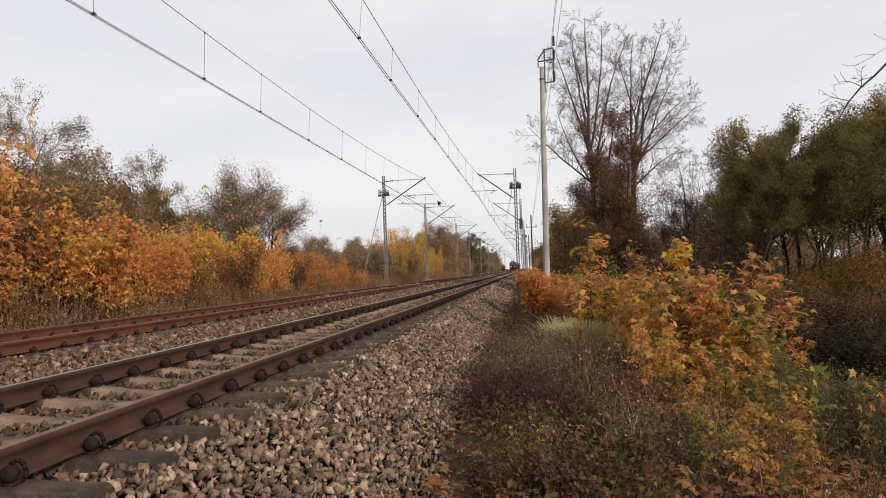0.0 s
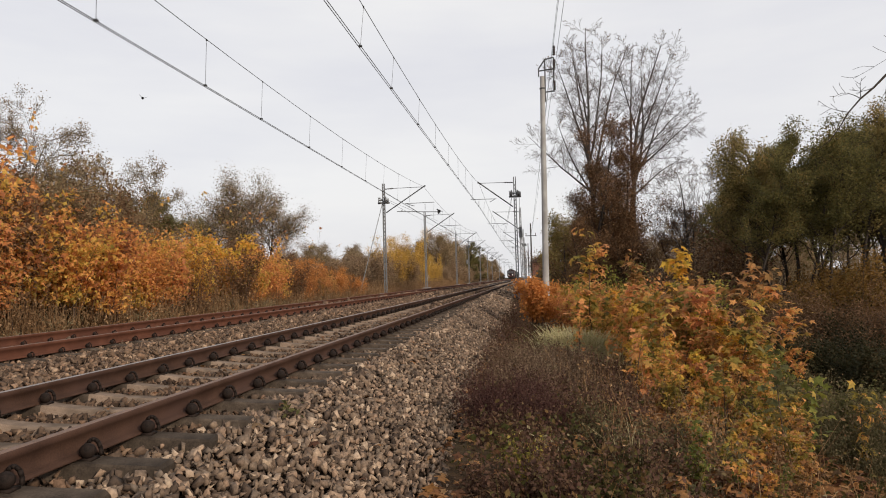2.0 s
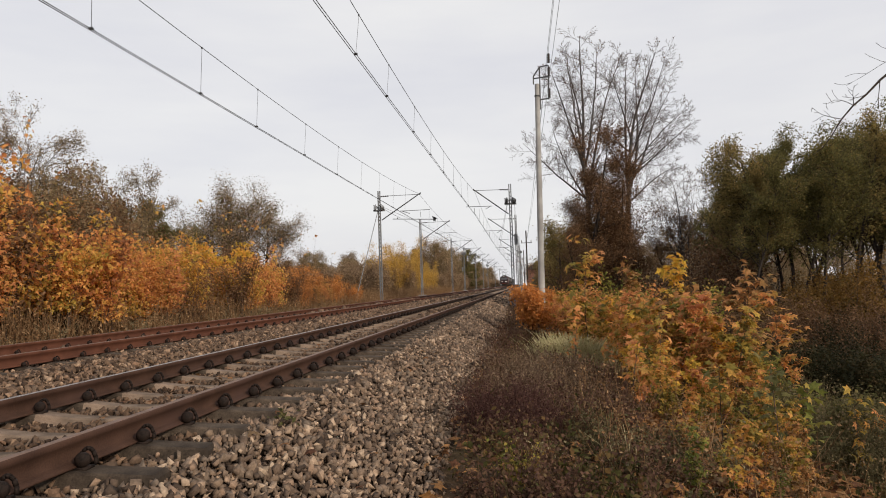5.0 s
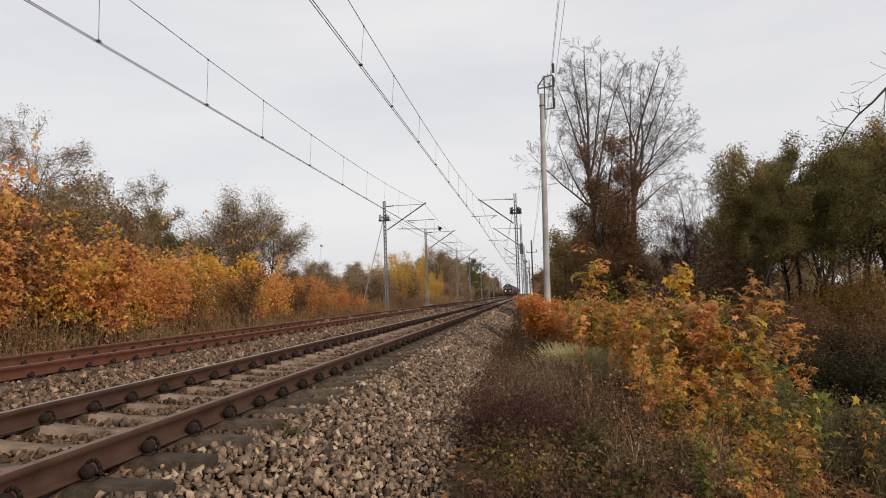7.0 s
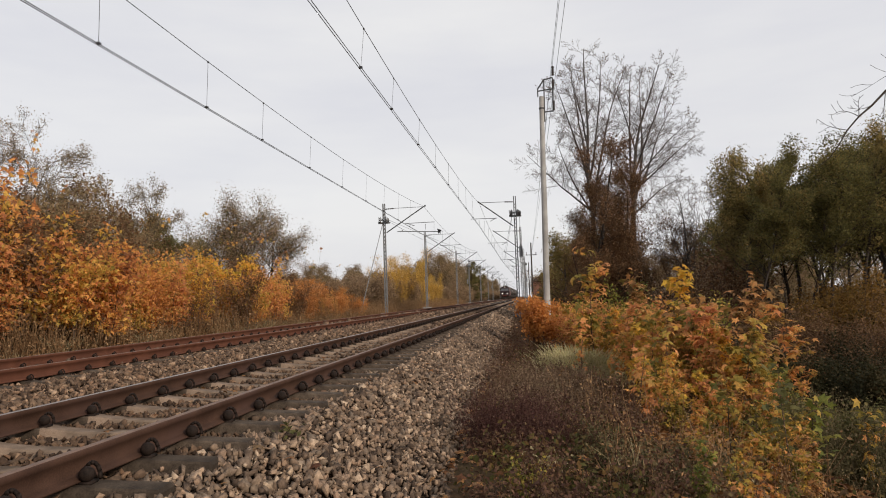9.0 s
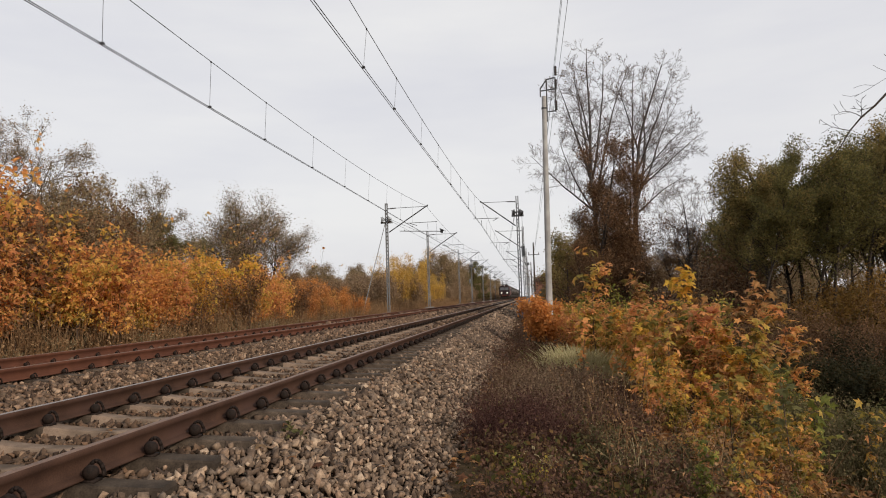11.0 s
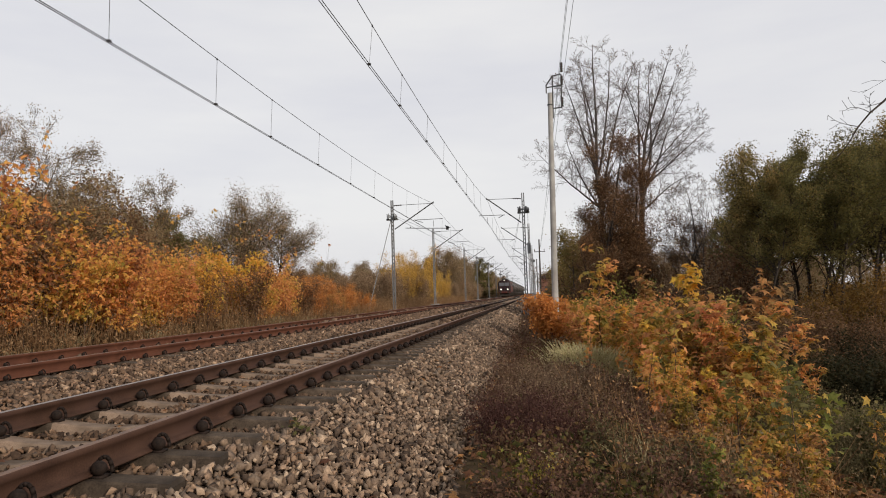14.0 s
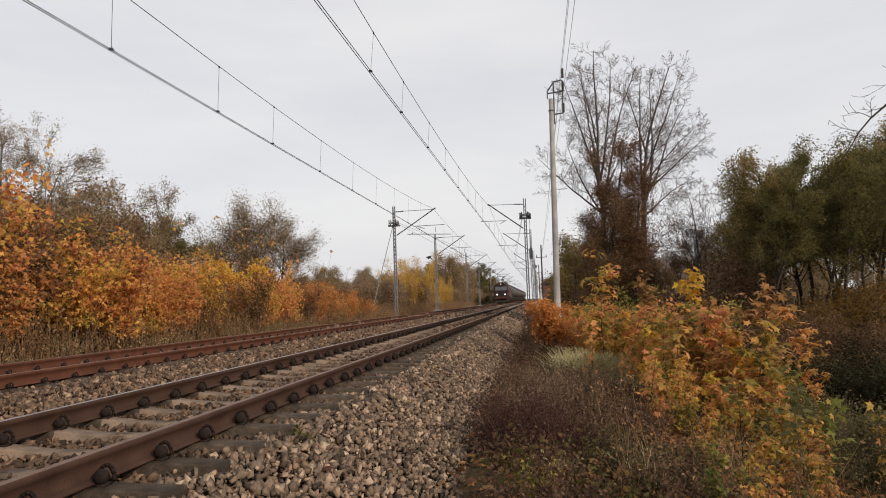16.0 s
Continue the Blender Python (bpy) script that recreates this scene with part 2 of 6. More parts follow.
DRY_STALK = islands("dry_stalk", [(0.0, (0.11, 0.06, 0.03)), (0.5, (0.24, 0.135, 0.066)), (0.8, (0.38, 0.25, 0.135)), (1.0, (0.3, 0.125, 0.05))], 0.9, 0.25, hue_shift=0.25)
WEED = islands("withered_weed", [(0.0, (0.055, 0.029, 0.022)), (0.4, (0.095, 0.05, 0.034)), (0.7, (0.14, 0.08, 0.048)), (0.9, (0.1, 0.08, 0.034)), (1.0, (0.19, 0.12, 0.072))], 0.9, 0.2, hue_shift=0.25)
PURPLE = islands("purple_weed", [(0.1, (0.03, 0.012, 0.011)), (0.5, (0.066, 0.029, 0.024)), (0.8, (0.1, 0.052, 0.04)), (1.0, (0.15, 0.09, 0.066))], 0.9, 0.2, hue_shift=0.35)
GREY_WEED = islands("grey_green_weed", [(0.1, (0.05, 0.045, 0.022)), (0.45, (0.11, 0.096, 0.046)), (0.75, (0.17, 0.13, 0.07)), (1.0, (0.28, 0.2, 0.13))], 0.9, 0.35, hue_shift=0.4, patch_scale=2.5)
PALE_WEED = islands("pale_seeding_weed", [(0.0, (0.085, 0.055, 0.037)), (0.5, (0.175, 0.115, 0.074)), (1.0, (0.34, 0.24, 0.155))], 0.9, 0.4, hue_shift=0.2)
HERB = islands("low_green_herb", [(0.0, (0.036, 0.04, 0.013)), (0.45, (0.085, 0.078, 0.025)), (0.75, (0.14, 0.082, 0.032)), (1.0, (0.23, 0.115, 0.044))], 0.85, 0.3, hue_shift=0.3)
STRAW = islands("dry_grass", [(0.0, (0.2, 0.16, 0.085)), (0.5, (0.36, 0.3, 0.17)), (1.0, (0.5, 0.43, 0.27))], 0.85, 0.3)
GRASS = islands("pale_green_grass", [(0.0, (0.36, 0.34, 0.16)), (0.5, (0.62, 0.56, 0.32)), (1.0, (0.82, 0.74, 0.5))], 0.85, 0.5)
LITTER = islands("fallen_leaf", [(0.0, (0.08, 0.035, 0.02)), (0.4, (0.19, 0.085, 0.032)), (0.7, (0.32, 0.16, 0.06)), (1.0, (0.15, 0.095, 0.05))], 0.8, 0.2)

# ---- mesh tools ----
rng = np.random.default_rng(7)


def mesh_of(name, verts, faces, mats, smooth=False, index=None):
    """A mesh from vertex and equal-sized face arrays."""
    verts = np.asarray(verts, np.float32).reshape(-1, 3)
    faces = np.asarray(faces, np.int32)
    k = faces.shape[1]
    me = bpy.data.meshes.new(name)
    me.vertices.add(len(verts))
    me.vertices.foreach_set("co", verts.ravel())
    me.loops.add(faces.size)
    me.loops.foreach_set("vertex_index", faces.ravel())
    me.polygons.add(len(faces))
    me.polygons.foreach_set("loop_start", np.arange(0, faces.size, k, dtype=np.int32))
    if index is not None:
        me.polygons.foreach_set("material_index", np.asarray(index, np.int32))
    if smooth:
        me.polygons.foreach_set("use_smooth", np.ones(len(faces), bool))
    for m in (mats if isinstance(mats, (list, tuple)) else [mats]):
        me.materials.append(m)
    me.update(calc_edges=True)
    me.validate()
    return me


def part(name, bm, mat, parent=None, label="", smooth=False):
    """Links a bmesh (or a mesh) as one mesh object, under parent if given."""
    if isinstance(bm, bmesh.types.BMesh):
        me = bpy.data.meshes.new(name)
        bmesh.ops.recalc_face_normals(bm, faces=bm.faces)
        bm.to_mesh(me)
        bm.free()
        me.materials.append(mat)
        if smooth:
            for p in me.polygons:
                p.use_smooth = True
    else:
        me = bm
    ob = new(name, me)
    if parent is not None:
        ob.parent = parent
    return tagged(ob, label)


def root(name, m, label, category, group="", kind=""):
    ob = new(name)
    ob.matrix_world = m
    return tagged(ob, label, category, group, kind)


def box(bm, x0, x1, y0, y1, z0, z1, bevel=0.0, m=None):
    r = bmesh.ops.create_cube(bm, size=1)
    vs = r["verts"]
    for v in vs:
        v.co = Vector(((x0 + x1) / 2 + v.co.x * (x1 - x0), (y0 + y1) / 2 + v.co.y * (y1 - y0), (z0 + z1) / 2 + v.co.z * (z1 - z0)))
    if bevel:
        es = list({e for v in vs for e in v.link_edges})
        r = bmesh.ops.bevel(bm, geom=es, offset=bevel, segments=1, affect="EDGES")
        vs = list({v for f in r["faces"] for v in f.verts} | {v for v in vs if v.is_valid})
    if m is not None:
        for v in vs:
            v.co = m @ v.co
    return bm


def rod(bm, a, b, r0, r1=None, n=8):
    """A tapered round bar from a to b."""
    a, b = Vector(a), Vector(b)
    r1 = r0 if r1 is None else r1
    d = b - a
    q = d.to_track_quat("Z", "Y").to_matrix().to_4x4()
    bmesh.ops.create_cone(bm, cap_ends=True, segments=n, radius1=r0, radius2=r1, depth=d.length, matrix=Matrix.Translation((a + b) / 2) @ q)
    return bm


def bars(segs, n=4):
    """Tapered tubes for many segments at once: rows of p0(3) p1(3) r0 r1."""
    s = np.asarray(segs, float).reshape(-1, 8)
    d = s[:, 3:6] - s[:, 0:3]
    d /= np.linalg.norm(d, axis=1, keepdims=True) + 1e-9
    ref = np.where(np.abs(d[:, 2:3]) > 0.9, [[1.0, 0, 0]], [[0, 0, 1.0]])
    u = np.cross(d, ref)
    u /= np.linalg.norm(u, axis=1, keepdims=True) + 1e-9
    v = np.cross(d, u)
    a = np.arange(n) * 2 * np.pi / n
    ring = u[:, None, :] * np.cos(a)[None, :, None] + v[:, None, :] * np.sin(a)[None, :, None]
    lo = s[:, None, 0:3] + ring * s[:, None, 6:7]
    hi = s[:, None, 3:6] + ring * s[:, None, 7:8]
    verts = np.concatenate([lo, hi], 1).reshape(-1, 3)
    i = np.arange(n)
    f = np.stack([i, (i + 1) % n, (i + 1) % n + n, i + n], 1)
    faces = (np.arange(len(s))[:, None, None] * 2 * n + f[None]).reshape(-1, 4)
    return verts, faces


def rotations(k, up=0.0):
    """k random turns; up > 0 keeps the local z nearer the vertical."""
    nrm = rng.normal(size=(k, 3))
    nrm[:, 2] = np.abs(nrm[:, 2]) * (1 + up) + up
    nrm /= np.linalg.norm(nrm, axis=1, keepdims=True)
    t = rng.normal(size=(k, 3))
    t -= nrm * (t * nrm).sum(1, keepdims=True)
    t /= np.linalg.norm(t, axis=1, keepdims=True)
    return np.stack([t, np.cross(nrm, t), nrm], 2)


# outlines of a leaf: simple pointed, folded along its rib, and lobed
LEAF_SIMPLE = (np.array([(0, 0, 0), (0.32, 0.5, 0.1), (0, 1, 0.0), (-0.32, 0.5, 0.1)]), np.array([(0, 1, 2, 3)]))
LEAF_BROAD = (np.array([(0, -0.08, 0), (0.56, 0.3, -0.06), (0.2, 0.48, 0.05), (0, 1.0, -0.1), (-0.2, 0.48, 0.05), (-0.56, 0.3, -0.06)]), np.array([(0, 1, 2), (0, 2, 4), (2, 3, 4), (0, 4, 5)]))
LEAF_LOBED = (np.array([(0, 0.32, 0.06), (0, -0.02, 0), (0.4, -0.08, -0.06), (0.27, 0.16, 0.02), (0.66, 0.42, -0.1), (0.22, 0.5, 0.03), (0, 1.0, -0.14), (-0.22, 0.5, 0.03), (-0.66, 0.42, -0.1), (-0.27, 0.16, 0.02), (-0.4, -0.08, -0.06)]),
              np.array([(0, k, k % 10 + 1) for k in range(1, 11)]))


def leaves(points, size, spread=0.35, outline=LEAF_SIMPLE, up=0.3, hang=0.0):
    """A leaf at each point, with its own turn and size."""
    pts = np.asarray(points, float).reshape(-1, 3)
    k = len(pts)
    tv, tf = outline
    rot = rotations(k, up)
    s = size * (1 + spread * rng.uniform(-1, 1, k))
    v = np.einsum("kij,vj->kvi", rot, tv) * s[:, None, None]
    if hang:
        v[..., 2] -= hang * s[:, None] * np.abs(tv[None, :, 1])
    v += pts[:, None, :]
    f = (np.arange(k)[:, None, None] * len(tv) + tf[None]).reshape(-1, tf.shape[1])
    return v.reshape(-1, 3), f


def grow(height, radius, levels, counts, lengths, angles, lean=0.05, start=0.25, wig=0.12, lift=0.25, steps=5, seed=1, thin=0.45, base=(0, 0, 0), way=None):
    """Branch segments of a tree and its twig ends: rows of p0 p1 r0 r1, rows of points."""
    r = random.Random(seed)
    segs, tips = [], []

    def limb(p, d, length, rad, level):
        q, dr, n = Vector(p), Vector(d).normalized(), max(2, steps - level)
        nodes = [(q.copy(), dr.copy(), rad)]
        for i in range(n):
            dr = (dr + Vector((r.gauss(0, wig), r.gauss(0, wig), r.gauss(0, wig) + (lift / n if level else 0)))).normalized()
            q2 = q + dr * (length / n)
            r0, r1 = rad * (1 - 0.85 * i / n), rad * (1 - 0.85 * (i + 1) / n)
            segs.append((*q, *q2, r0, r1))
            q = q2
            nodes.append((q.copy(), dr.copy(), r1))
            if level >= levels - 1:
                tips.append(tuple(q))
        if level >= levels:
            return
        for k in range(counts[level]):
            f = start + (1 - start) * (k + r.random()) / counts[level] if level == 0 else 0.2 + 0.8 * (k + r.random()) / counts[level]
            i = min(int(f * n), n - 1)
            w = f * n - i
            base = nodes[i][0].lerp(nodes[i + 1][0], w)
            axis = nodes[i][1]
            side = axis.orthogonal().normalized()
            side.rotate(Matrix.Rotation(r.uniform(0, 2 * math.pi), 3, axis))
            ang = radians(angles[level] * r.uniform(0.7, 1.3))
            dd = axis * math.cos(ang) + side * math.sin(ang)
            ll = length * lengths[level] * r.uniform(0.65, 1.2) * (1.15 - 0.55 * f)
            limb(base, dd, ll, max(nodes[i][2] * thin, 0.004), level + 1)

    limb(base, way or (r.uniform(-lean, lean), r.uniform(-lean, lean), 1), height, radius, 0)
    return np.array(segs), np.array(tips)


def scatter(tips, per, spread):
    p = np.repeat(tips, per, 0)
    return p + rng.normal(size=p.shape) * spread


def plant(name, m, label, category, segs, bark, leaf_sets, group="", sides=4):
    """A trunk with limbs and a crown of single leaves. leaf_sets: (verts, faces), material."""
    ob = root(name, m, label, category, group)
    v, f = bars(segs, sides)
    part("trunk", mesh_of("trunk", v, f, bark, True), None, ob)
    for (v, f), mat in leaf_sets:
        part("crown", mesh_of("crown", v, f, mat), None, ob)
    return ob


def slope_z(x):
    """Height of the ground across the embankment, before its roughness."""
    xs = [-400, -60, -25, -16, -11.5, -10.2, -9.4, -9.0, -1.7, -0.75, 0.4, 2.0, 4.0, 7.0, 11.0, 25, 60, 400]
    zs = [0.5, 0.2, 0.1, 0.05, -0.2, -0.55, -0.7, -0.75, -0.95, -0.88, -1.0, -1.35, -1.9, -2.45, -2.7, -2.6, -2.2, -1.0]
    return np.interp(x, xs, zs)


def ground_z(x, y):
    """Height of the ground with its humps; smooth under the tracks."""
    x, y = np.broadcast_arrays(np.asarray(x, float), np.asarray(y, float))
    hump = np.array([noise.noise((a * 0.9, b * 0.9, 0)) * 0.06 + noise.noise((a * 0.22, b * 0.22, 5)) * 0.14 for a, b in zip(x.ravel(), y.ravel())]).reshape(x.shape)
    return slope_z(x) + hump * np.where((x > -10) & (x < -0.9), 0.0, 1.0)

# ---- ground, ballast, tracks ----
TRACK_NEAR, TRACK_FAR, FAR_LIFT = -3.29, -7.29, 0.07
FIRST_SLEEPER, SKEW = 3.51, 5.0  # SKEW turns the near track's sleepers to fit the camera's view


def build_ground():
    xs = np.concatenate([np.linspace(-600, -40, 15), np.linspace(-36, -12, 17), np.arange(-11.5, -9, 0.25), [-8, -5, -3], np.arange(-2, 9, 0.22), np.linspace(9.3, 30, 22), np.linspace(36, 600, 15)])
    ys = np.concatenate([np.linspace(-200, -12, 12), np.arange(-10, 26, 0.3), np.linspace(27, 120, 60), np.linspace(135, 1800, 24)])
    gx, gy = np.meshgrid(xs, ys)
    gz = ground_z(gx, gy)
    gz = np.where((gx > -8.5) & (gx < -1.9), -0.95, gz)
    v = np.stack([gx, gy, gz], 2).reshape(-1, 3)
    nx, ny = len(xs), len(ys)
    i = np.arange(nx - 1)[None] + np.arange(ny - 1)[:, None] * nx
    f = np.stack([i, i + 1, i + 1 + nx, i + nx], 2).reshape(-1, 4)
    tagged(new("ground", mesh_of("ground", v, f, SOIL, True)), "brown soil littered with leaves, sloping off the embankment", "ground", kind="structure")


def bed_z(x):
    """Top of the stone bed across both tracks."""
    xs = [-9.75, -9.0, -8.75, -6.2, -5.7, -4.9, -4.3, -2.35, -2.15, -1.85, -0.72, -0.3]
    zs = [-0.78, -0.2, -0.18, -0.17, -0.14, -0.22, -0.256, -0.258, -0.256, -0.272, -0.9, -1.02]
    return np.interp(x, xs, zs)


def stones(x, y, size):
    """Crushed stones: jittered blocks with split corners."""
    k = len(x)
    c = np.array([(a, b, d) for a in (-1, 1) for b in (-1, 1) for d in (-1, 1)], float)
    v = c[None] * (1 + rng.uniform(-0.8, 0.25, (k, 8, 3)))
    v *= rng.uniform(0.32, 1.6, (k, 1, 3))
    v = np.einsum("kij,kvj->kvi", rotations(k), v) * (size * rng.uniform(0.55, 1.2, k))[:, None, None] * 0.5
    z = bed_z(x) + rng.uniform(-0.75, 0.55, k) * size
    v += np.stack([x, y, z], 1)[:, None, :]
    q = np.array([(0, 1, 3, 2), (4, 6, 7, 5), (0, 4, 5, 1), (2, 3, 7, 6), (0, 2, 6, 4), (1, 5, 7, 3)])
    f = (np.arange(k)[:, None, None] * 8 + q[None]).reshape(-1, 4)
    return v.reshape(-1, 3), f


def field(x0, x1, y0, y1, step):
    gx, gy = np.meshgrid(np.arange(x0, x1, step), np.arange(y0, y1, step))
    gx = gx.ravel() + rng.uniform(-0.5, 0.5, gx.size) * step
    gy = gy.ravel() + rng.uniform(-0.5, 0.5, gy.size) * step
    return gx, gy


def build_ballast():
    xs = np.concatenate([np.arange(-9.75, -8.6, 0.12), np.arange(-8.5, -2.0, 0.2), np.arange(-1.95, -0.28, 0.09)])
    ys = np.concatenate([np.arange(-12, 40, 0.25), np.linspace(41, 150, 80), np.linspace(160, 1500, 40)])
    gx, gy = np.meshgrid(xs, ys)
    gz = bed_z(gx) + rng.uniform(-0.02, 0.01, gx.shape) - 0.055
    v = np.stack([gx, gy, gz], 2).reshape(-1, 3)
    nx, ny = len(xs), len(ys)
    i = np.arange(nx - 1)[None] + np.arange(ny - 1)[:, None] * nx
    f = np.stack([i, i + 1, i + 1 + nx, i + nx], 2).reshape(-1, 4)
    bed = tagged(new("ballast", mesh_of("ballast", v, f, SHADED_BED)), "bed of crushed brown and grey granite stones under the tracks", "ballast", kind="structure")
    sets = []
    for x0, x1, y0, y1, step, size in [(-2.2, -0.55, 3.0, 8.5, 0.037, 0.05), (-2.2, -0.6, 8.5, 16.0, 0.043, 0.055), (-2.2, -0.62, 16, 34, 0.055, 0.068), (-2.2, -0.65, 34, 90, 0.13, 0.16),
                                       (-4.1, -2.2, 3.0, 10, 0.04, 0.047), (-4.1, -2.2, 10, 24, 0.055, 0.055), (-4.1, -2.2, 24, 70, 0.11, 0.1),
                                       (-6.5, -4.1, 4.0, 16, 0.048, 0.056), (-6.5, -4.1, 16, 36, 0.07, 0.08), (-6.5, -4.1, 36, 90, 0.14, 0.13),
                                       (-9.4, -6.5, 5, 22, 0.08, 0.085), (-9.4, -6.5, 22, 50, 0.14, 0.15), (-9.4, -0.8, -8, 3.0, 0.11, 0.1)]:
        x, y = field(x0, x1, y0, y1, step)
        if x1 > -1:
            edge = np.interp(y, [5, 9], [-0.62, -0.83]) + 0.2 * np.sin(y * 1.3) * np.sin(y * 0.47 + 1) + rng.normal(size=len(x)) * 0.12
            keep = x < edge
            x, y = x[keep], y[keep]
        # the sleepers of the near track lie clear of stones
        beside = np.abs((y - FIRST_SLEEPER - (x - TRACK_NEAR) * math.tan(radians(SKEW)) + 0.3) % 0.6 - 0.3)
        clear = (np.abs(x - TRACK_NEAR) < 1.27) & (beside < 0.1 + size * 0.3) & (rng.random(len(x)) < np.where(np.abs(x - TRACK_NEAR) < 0.7, 0.97, 0.88))
        x, y = x[~clear], y[~clear]
        sets.append((x, y, step, size))
    for name, mat, pick in (("loose_stones", STONE, lambda x: x > -2.3), ("stained_stones", STONE_RUSTY, lambda x: x <= -4.05), ("oily_stones", STONE_SHADED, lambda x: (x > -4.05) & (x <= -2.3))):
        vs, fs, n = [], [], 0
        for x, y, step, size in sets:
            k = pick(x)
            v, f = stones(x[k], y[k], np.full(k.sum(), size))
            vs.append(v)
            fs.append(f + n)
            n += len(v)
        tagged(part(name, mesh_of(name, np.concatenate(vs), np.concatenate(fs), mat), None, bed), kind="stuff")
    # stones of the shoulder beside the first sleepers, one by one
    kinds = []
    for k in range(8):
        v, f = stones(np.zeros(1), np.zeros(1), np.array([0.052]))
        v = v - v.mean(0)
        kinds.append(mesh_of("stone", v, f, STONE_PIECE))
    for k in range(290):
        x, y = rng.uniform(-1.95, -0.95), rng.uniform(3.6, 7.0)
        ob = part("stone", kinds[k % 8], None, bed)
        ob.matrix_world = pose(x, y, bed_z(x) + 0.014, *rng.uniform(0, 360, 3))


RAIL = [(-0.075, -0.172), (0.075, -0.172), (0.075, -0.162), (0.03, -0.148), (0.011, -0.135), (0.009, -0.06), (0.034, -0.044), (0.036, -0.014), (0.028, -0.003), (0.012, 0.0),
        (-0.012, 0.0), (-0.028, -0.003), (-0.036, -0.014), (-0.034, -0.044), (-0.009, -0.06), (-0.011, -0.135), (-0.03, -0.148), (-0.075, -0.162)]
RAIL = [(x, -0.172 + (z + 0.172) * 0.93) for x, z in RAIL]


def rail_mesh(mat, head):
    ys = np.concatenate([np.arange(-15, 60, 2.5), np.linspace(60, 1400, 40)])
    pr = np.array(RAIL)
    n = len(pr)
    v = np.stack([np.tile(pr[:, 0], len(ys)), np.repeat(ys, n), np.tile(pr[:, 1], len(ys))], 1)
    i = np.arange(n)
    f, ix = [], []
    for k in range(len(ys) - 1):
        f.append(np.stack([k * n + i, k * n + (i + 1) % n, (k + 1) * n + (i + 1) % n, (k + 1) * n + i], 1))
        ix.append(np.where((i >= 8) & (i <= 10), 1, 0))
    return mesh_of("rail", v, np.concatenate(f), [mat, head], index=np.concatenate(ix))


def sleeper_mesh():
    """Prestressed sleeper: broad seats under the rails, a dished middle."""
    xs = [-1.3, -1.28, -1.0, -0.86, -0.64, -0.5, -0.3, 0, 0.3, 0.5, 0.64, 0.86, 1.0, 1.28, 1.3]
    top = [-0.225, -0.205, -0.19, -0.18, -0.18, -0.198, -0.222, -0.234, -0.222, -0.198, -0.18, -0.18, -0.19, -0.205, -0.225]
    bm = bmesh.new()
    rings = []
    for x, z in zip(xs, top):
        w = 0.092 if abs(x) > 0.5 else 0.078
        rings.append([bm.verts.new(c) for c in ((x, -w - 0.06, -0.4), (x, -w, z - 0.012), (x, -w + 0.012, z), (x, w - 0.012, z), (x, w, z - 0.012), (x, w + 0.06, -0.4))])
    for a, b in zip(rings, rings[1:]):
        for i in range(6):
            bm.faces.new((a[i], a[(i + 1) % 6], b[(i + 1) % 6], b[i]))
    bm.faces.new(rings[0])
    bm.faces.new(list(reversed(rings[-1])))
    bmesh.ops.recalc_face_normals(bm, faces=bm.faces)
    me = bpy.data.meshes.new("sleeper")
    bm.to_mesh(me)
    bm.free()
    me.materials.append(CONCRETE)
    me.materials.append(CONCRETE_DARK)
    for p in me.polygons:
        p.material_index = 1 if p.center.x > 0.62 or p.center.x < -0.62 else 0
    return me


def clip_mesh():
    """Spring clip: a round bulging shoulder, a bowed spring ring beside it and a washer on the rail foot."""
    bm = bmesh.new()
    bmesh.ops.create_uvsphere(bm, u_segments=12, v_segments=8, radius=0.044, matrix=Matrix.Translation((0.02, -0.015, 0.045)) @ Matrix.Diagonal((1.0, 0.95, 0.95, 1)))
    for dy in (0.03,):
        last = None
        for k in range(8):
            a = math.pi * k / 7
            c = Vector((0.022 - 0.048 * math.cos(a), dy + 0.012 * math.sin(a), 0.012 + 0.084 * math.sin(a)))
            if last is not None:
                rod(bm, last, c, 0.0125, n=5)
            last = c
    box(bm, -0.03, 0.055, -0.04, 0.045, -0.012, 0.006)
    me = bpy.data.meshes.new("clip")
    bm.to_mesh(me)
    bm.free()
    me.materials.append(CLIP_IRON)
    for p in me.polygons:
        p.use_smooth = True
    return me


